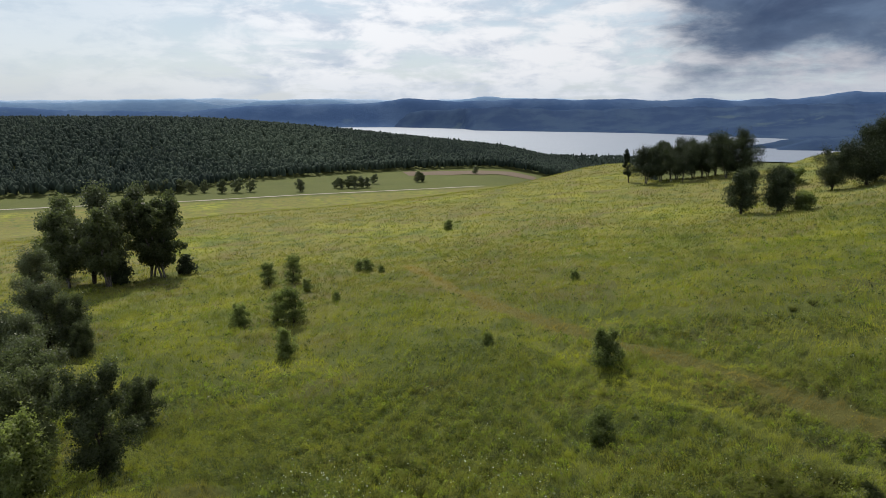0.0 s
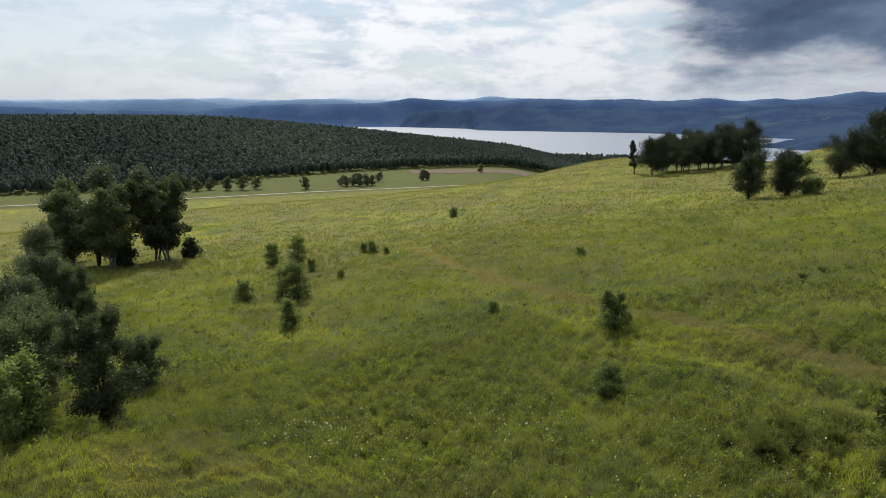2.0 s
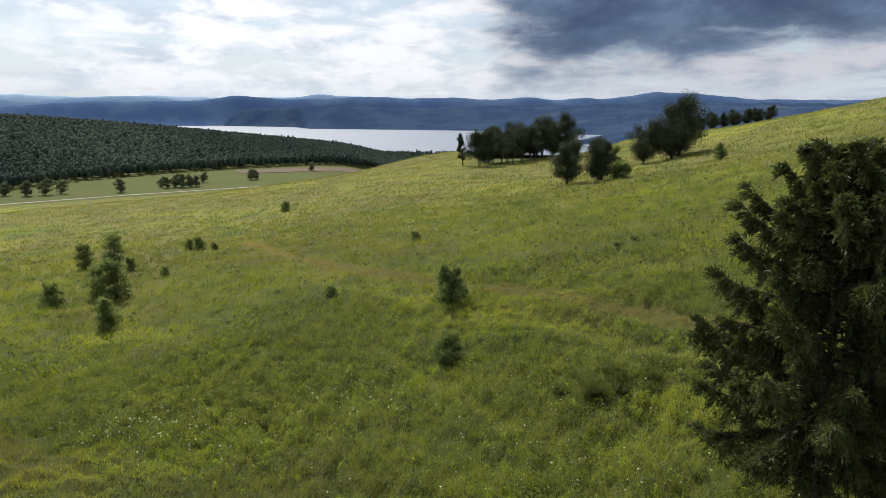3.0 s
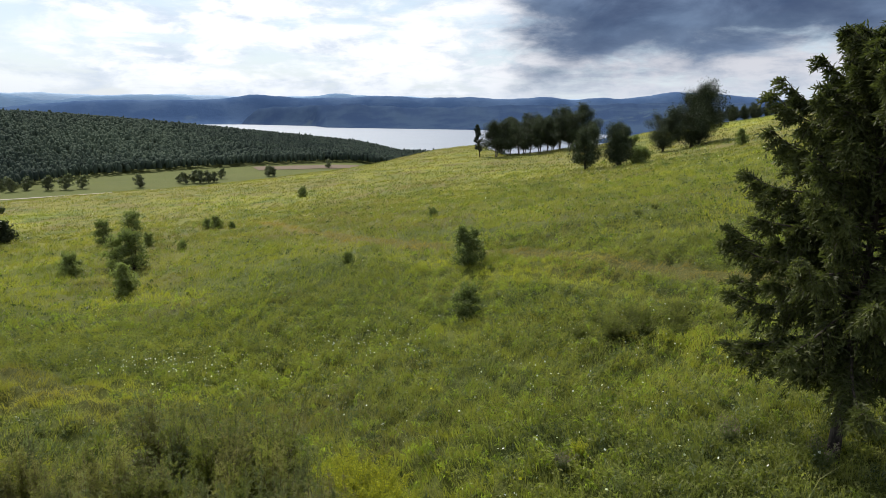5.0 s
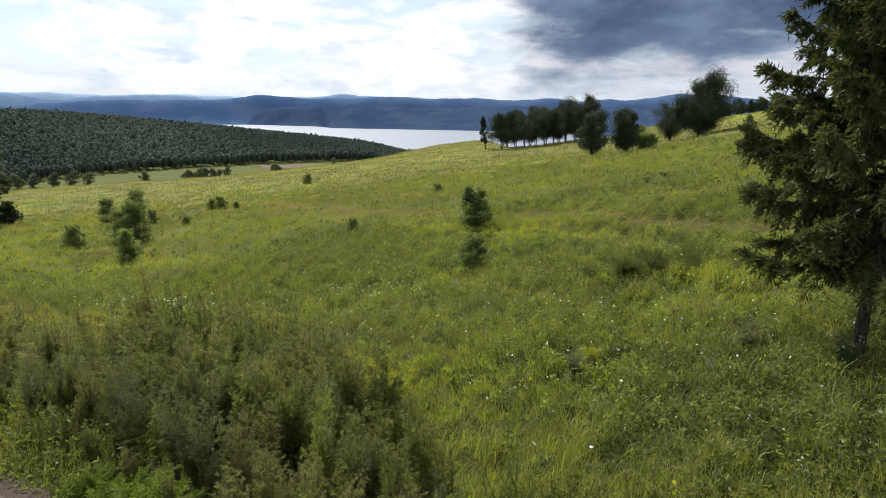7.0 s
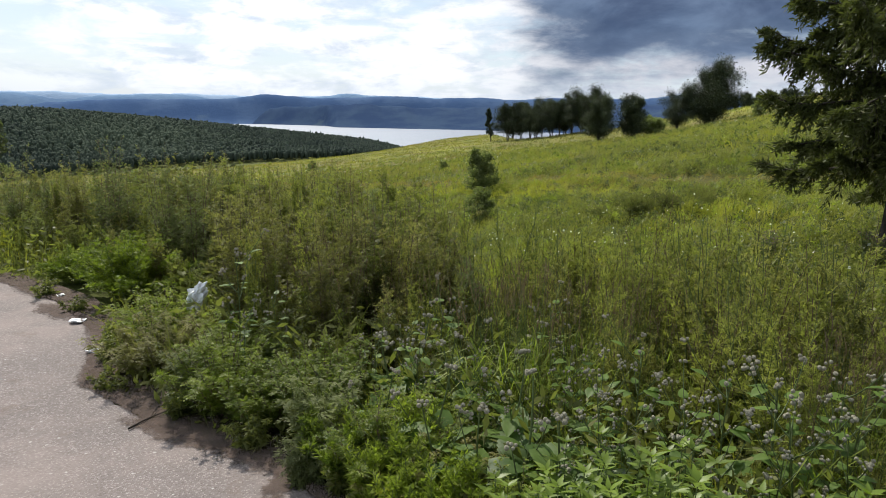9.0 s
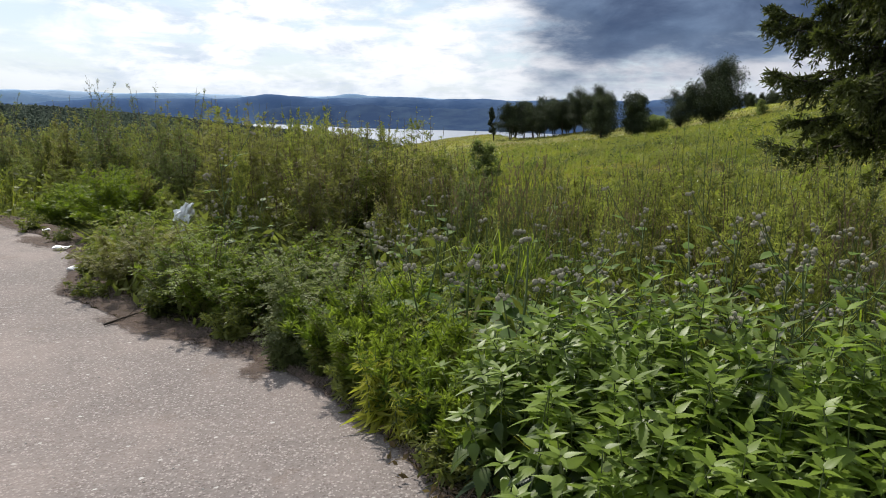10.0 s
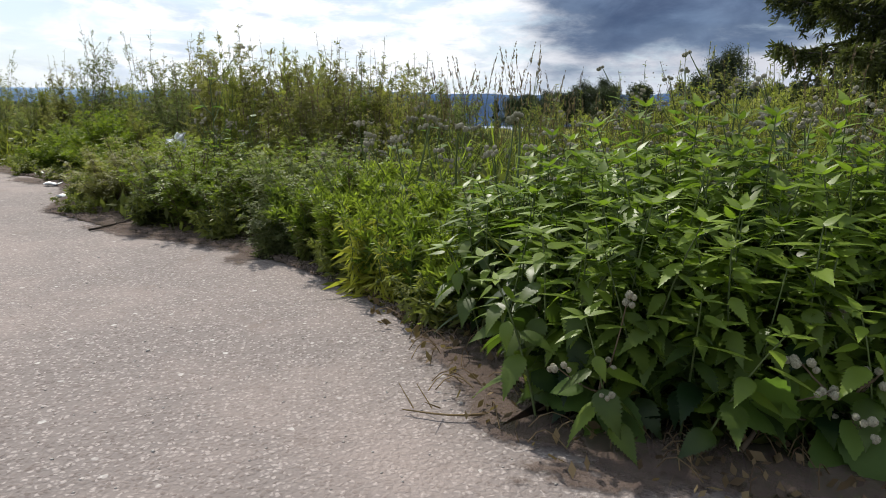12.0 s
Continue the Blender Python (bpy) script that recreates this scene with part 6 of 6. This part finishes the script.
def undergrowth():
    """Leaves and stalks filling the weeds near the ground."""
    r = np.random.default_rng(97)
    n = 150000
    x, y = r.uniform(-11, 7.5, n), r.uniform(1.2, 19, n)
    d = past_edge(x, y)
    rad = np.hypot(x, y)
    keep = (d > 0.12) & (rad + r.uniform(-3, 3, n) < np.where(x < 1.2, 16.3, 8.4)) & (r.uniform(0, 1, n) < np.where(d < 1.4, 1.0, np.where(d < 4, 0.6, 0.28)))
    keep &= np.hypot(x + 2.2, y - 8.2) > 0.95
    x, y, d = x[keep], y[keep], d[keep]
    top = 0.16 + 0.45 * smooth(0.1, 1.2, d)
    z = height(x, y) + top * r.uniform(0.02, 1.0, len(x)) ** 1.3
    s = Soup()
    cards(s, np.stack([x, y, z], -1), 0.034, r, np.clip(0.75 * r.uniform(0, 1, len(x)) ** 1.4, 0, 1), 3.0, 0.3)
    tagged(s.link("undergrowth", MUGWORT_LEAF), "tangled green undergrowth beneath the roadside weeds", "undergrowth", kind="stuff")
    n = 38000
    x, y = r.uniform(-11, 7.5, n), r.uniform(1.2, 19, n)
    d = past_edge(x, y)
    keep = (d > 0.3) & (np.hypot(x, y) + r.uniform(-3, 3, n) < np.where(x < 1.2, 16.5, 9.5))
    keep &= np.hypot(x + 2.2, y - 8.0) > 1.3
    x, y = x[keep], y[keep]
    blades("weed_grass", x, y, r.uniform(0.25, 0.65, len(x)), r.uniform(0.004, 0.008, len(x)), 0.6, r, "long grass growing through the roadside weeds", BLADES, 2, r.uniform(0, 0.2, len(x)), wear_line=False)


undergrowth()

# ---- litter and grit on the asphalt ----


def litter_bag():
    """A crumpled white plastic bag caught in the weeds."""
    bm = bmesh.new()
    bmesh.ops.create_icosphere(bm, subdivisions=4, radius=0.17)
    for v in bm.verts:
        k = noise.noise(v.co * 11) * 0.10 + noise.noise(v.co * 29) * 0.05
        v.co = Vector((v.co.x * 0.8, v.co.y * 0.6, v.co.z * 1.0)) + v.normal * k
        v.co.x += 0.35 * v.co.z
    me = bpy.data.meshes.new("plastic_bag")
    bm.to_mesh(me)
    bm.free()
    me.materials.append(BAG)
    ob = new("plastic_bag", me)
    ob.location, ob.scale = (-1.12, 6.4, 0.37), (0.52, 0.5, 0.72)
    tagged(ob, "crumpled white plastic bag caught in weeds", "plastic bag")


litter_bag()


def saucer(x, y, size, label, seed):
    """A flattened paper plate with a raised rim."""
    rings, sides = [(0.0, 0.006), (0.6, 0.006), (0.78, 0.014), (1.0, 0.022), (0.98, 0.026), (0.76, 0.018), (0.58, 0.010), (0.0, 0.010)], 20
    r = np.random.default_rng(seed)
    a = np.linspace(0, 2 * np.pi, sides, endpoint=False)
    wob = 1 + 0.08 * np.sin(2 * a + seed) + 0.05 * np.sin(5 * a)
    v = np.concatenate([np.stack([size * q * wob * np.cos(a), size * 0.8 * q * wob * np.sin(a), z + 0.008 * q * np.sin(3 * a + seed)], -1) for q, z in rings])
    i, j = np.meshgrid(np.arange(len(rings) - 1), np.arange(sides), indexing="ij")
    k = (j + 1) % sides
    f = np.stack([i * sides + j, i * sides + k, (i + 1) * sides + k, (i + 1) * sides + j], -1).reshape(-1, 4)
    ob = link_mesh("paper_plate", v, f, BAG, smooth=True)
    ob.location = (x, y, 0.002)
    tagged(ob, label, "litter", "litter on the asphalt")


saucer(-2.30, 7.02, 0.075, "flattened white paper plate on asphalt", 1)
saucer(-1.92, 6.12, 0.06, "crushed white paper scrap on asphalt", 2)
saucer(-1.78, 6.5, 0.04, "small white paper scrap beside weeds", 3)
saucer(-2.75, 8.0, 0.045, "small pale litter scrap beside weeds", 4)


def twig(x, y, turn, length, label):
    s = Soup()
    q = np.linspace(0, 1, 7)
    tube(s, np.stack([length * q, 0.03 * np.sin(4 * q), 0.012 + 0.05 * q * q], -1), 0.007 * (1 - 0.6 * q), 5)
    tube(s, np.stack([length * (0.45 + 0.35 * q), 0.02 + 0.10 * q, 0.02 + 0.03 * q], -1), 0.004 * (1 - 0.6 * q), 4)
    tube(s, np.stack([length * (0.6 + 0.3 * q), 0.0 - 0.08 * q, 0.03 + 0.02 * q], -1), 0.003 * (1 - 0.6 * q), 4)
    ob = s.link("twig", BARK, None, True)
    ob.location, ob.rotation_euler = (x, y, 0), (0, 0, radians(turn))
    tagged(ob, label, "twig", "twigs on the asphalt")


twig(-1.30, 4.58, 40, 0.34, "dry forked twig lying on asphalt")
twig(0.50, 1.66, 12, 0.26, "broken dead stalk at the weeds' foot")
twig(0.72, 1.52, 50, 0.30, "dry forked stalk among dead leaves")
twig(0.45, 1.90, -20, 0.24, "thin dead stalk lying on dirt")


def dirt_fringe():
    """Soil washed over the asphalt's edge, thinning out over it."""
    pts = []
    for a, b in zip(EDGE[1:-1], EDGE[2:]):
        n = min(max(2, int(math.dist(a, b) / 0.05)), 50)
        for k in range(n):
            u = k / n
            pts.append((a[0] * (1 - u) + b[0] * u, a[1] * (1 - u) + b[1] * u))
    p = np.array(pts)
    d = np.gradient(p, axis=0)
    d /= np.linalg.norm(d, axis=1, keepdims=True) + 1e-9
    side = np.stack([d[:, 1], -d[:, 0]], 1)
    i = np.arange(len(p))
    reach = np.clip(0.07 + 0.06 * np.sin(i * 0.13) + 0.04 * np.sin(i * 0.31 + 1), 0.03, 0.22)
    rows, fade = [], []
    for q, z, t in ((-0.3, 0.02, 1.0), (0.0, 0.018, 1.0), (0.3, 0.010, 0.72), (0.7, 0.006, 0.42), (1.0, 0.004, 0.0)):
        o = (reach * q if q > 0 else np.full(len(p), q))[:, None]
        rows.append(np.concatenate([p + side * o, np.full((len(p), 1), z)], 1))
        fade.append(np.full(len(p), t))
    v, fade = np.stack(rows, 1).reshape(-1, 3), np.stack(fade, 1).ravel()
    m = len(rows)
    a, b = np.meshgrid(np.arange(len(p) - 1), np.arange(m - 1), indexing="ij")
    f = np.stack([a * m + b, a * m + b + 1, (a + 1) * m + b + 1, (a + 1) * m + b], -1).reshape(-1, 4)
    tagged(link_mesh("dirt", v, f, SILT, None, fade, smooth=True), "brown dirt washed over the asphalt's edge", "dirt", kind="structure")


dirt_fringe()


def patch(x, y, wide, deep, turn, seed, label):
    """A thin patch of silt lying on the asphalt."""
    a = np.linspace(0, 2 * np.pi, 36, endpoint=False)
    w = 1 + 0.18 * np.sin(2 * a + seed) + 0.12 * np.sin(5 * a + 2 * seed) + 0.06 * np.sin(9 * a)
    steps = ((1.0, 0.005, 0.0), (0.7, 0.007, 0.55), (0.4, 0.008, 0.85), (0.02, 0.008, 0.9))
    v = np.concatenate([np.stack([q * wide * w * np.cos(a), q * deep * w * np.sin(a), np.full(36, z)], -1) for q, z, t in steps])
    i, j = np.meshgrid(np.arange(3), np.arange(36), indexing="ij")
    k = (j + 1) % 36
    f = np.stack([i * 36 + j, i * 36 + k, (i + 1) * 36 + k, (i + 1) * 36 + j], -1).reshape(-1, 4)
    ob = link_mesh("dirt_patch", v, f, SILT, None, np.repeat([t for q, z, t in steps], 36), smooth=True)
    ob.location, ob.rotation_euler = (x, y, 0), (0, 0, radians(turn))
    tagged(ob, label, "dirt", kind="structure")


patch(-0.33, 3.76, 0.22, 0.15, 60, 1, "brown silt patch on the asphalt")
# this patch also paints in the weeds' shadow on the asphalt
patch(-0.95, 4.45, 0.62, 0.20, -36, 2, "silt darkened for the shade beneath overhanging weeds")
patch(-2.6, 7.45, 0.55, 0.25, -40, 3, "brown silt beside the litter")
patch(0.62, 1.46, 0.34, 0.09, -14, 4, "reddish silt at the weeds' foot")


def grit():
    """Loose pale chips on the asphalt."""
    r = np.random.default_rng(99)
    n = 5200
    x, y = r.uniform(-4.5, 1.2, n), r.uniform(0.9, 9.0, n)
    keep = (past_edge(x, y) < -0.02) & (r.uniform(0, 1, n) < 1.2 / (0.35 * y + 0.5))
    x, y = x[keep], y[keep]
    n = len(x)
    base = np.array([(1, 0, 0), (-1, 0, 0), (0, 1, 0), (0, -1, 0), (0, 0, 1), (0, 0, -0.4)], float)
    f = np.array([(0, 2, 4), (2, 1, 4), (1, 3, 4), (3, 0, 4), (2, 0, 5), (1, 2, 5), (3, 1, 5), (0, 3, 5)])
    size = r.uniform(0.0018, 0.0052, n) * (1 + (r.uniform(0, 1, n) > 0.97) * 0.9)
    v = base[None] * size[:, None, None] * r.uniform(0.6, 1.2, (n, 6, 1)) * (1, 1, 0.6)
    a = r.uniform(0, 6.283, n)
    c, s = np.cos(a)[:, None], np.sin(a)[:, None]
    v = np.stack([v[..., 0] * c - v[..., 1] * s + x[:, None], v[..., 0] * s + v[..., 1] * c + y[:, None], v[..., 2] + 0.001], -1)
    f = (f[None] + (np.arange(n) * 6)[:, None, None]).reshape(-1, 3)
    tagged(link_mesh("grit", v.reshape(-1, 3), f, STONE), "loose pale stone chips on the asphalt", "gravel", kind="stuff")


grit()


def leaf_litter():
    """Dead stalks and brown leaves at the foot of the nettles."""
    r = np.random.default_rng(98)
    s = Soup()
    n = 1600
    x, y = r.uniform(0.2, 1.8, n), r.uniform(1.1, 3.0, n)
    d = past_edge(x, y)
    keep = (d > -0.13 + 0.10 * r.uniform(0, 1, n)) & (d < 0.25)
    x, y, n = x[keep], y[keep], int(keep.sum())
    cards(s, np.stack([x, y, r.uniform(0.012, 0.04, n)], -1), 0.017, r, r.uniform(0, 1, n), 2.0)
    for i in range(230):
        px, py = r.uniform(0.3, 1.6), r.uniform(1.2, 2.6)
        if not -0.05 < float(past_edge(px, py)) < 0.3:
            continue
        a, ln, q = r.uniform(0, 6.283), r.uniform(0.05, 0.14), np.linspace(0, 1, 5)
        tube(s, np.stack([px + np.cos(a) * ln * q, py + np.sin(a) * ln * q + 0.02 * np.sin(3 * q), 0.022 + 0.03 * np.sin(3.1 * q)], -1), 0.0018 + 0 * q, 3, r.uniform(0, 1))
    tagged(s.link("leaf_litter", BROWN_LEAF), "dead brown stalks and leaves on the dirt", "plant litter", kind="stuff")


leaf_litter()

DEAD_STEM = plain("dead stalks", (0.16, 0.115, 0.075), 0.8, 20)
low_burdock = burdock(971, 0.30, "low broken burdock with round grey burrs", 5, 3, DEAD_STEM)
low_burdock.location, low_burdock.rotation_euler, low_burdock.scale = (0.74, 1.72, 0.0), (radians(34), radians(-24), 0), (0.62, 0.62, 0.8)
for x, y, turn, tip, size in [(0.98, 1.62, 60, 52, 0.72), (1.22, 1.48, -20, 40, 0.8), (0.62, 1.98, 110, 58, 0.6), (0.9, 1.50, 150, 76, 0.85), (0.60, 1.80, 165, 78, 0.8), (1.15, 1.42, 190, 74, 0.8)]:
    c = copy_thing(low_burdock, Matrix.Identity(4))
    c.location, c.rotation_euler, c.scale = (x, y, 0.02), (radians(tip), radians(-12), radians(turn)), (size, size, size)


def dead_stalks():
    """Broken stalks lying in a tangle at the nettles' foot."""
    r = random.Random(77)
    for i in range(9):
        s, q = Soup(), np.linspace(0, 1, 8)
        long, wave = r.uniform(0.25, 0.5), r.uniform(2, 5)
        tube(s, np.stack([long * q, 0.03 * np.sin(wave * q), 0.012 + 0.06 * r.random() * np.sin(3.0 * q)], -1), 0.0042 * (1 - 0.55 * q), 5, r.random())
        for j in range(3):
            k = r.uniform(0.3, 0.9)
            side = r.choice((-1, 1)) * r.uniform(0.05, 0.11)
            tube(s, np.stack([long * (k + 0.15 * q), side * q, 0.02 + 0.04 * q], -1), 0.002 * (1 - 0.5 * q), 4, r.random())
        ob = s.link("dead_stalk", BROWN_LEAF, None, True)
        x = r.uniform(0.45, 1.25)
        ob.location, ob.rotation_euler = (x, 1.80 - 0.42 * (x - 0.45) + r.uniform(-0.08, 0.08), 0.0), (0, 0, radians(r.choice((-25, 10, 150, 170)) + r.uniform(-25, 25)))
        tagged(ob, "broken brown stalk lying at the nettles' foot", "stalk", "dead stalks at the nettles' foot")


dead_stalks()
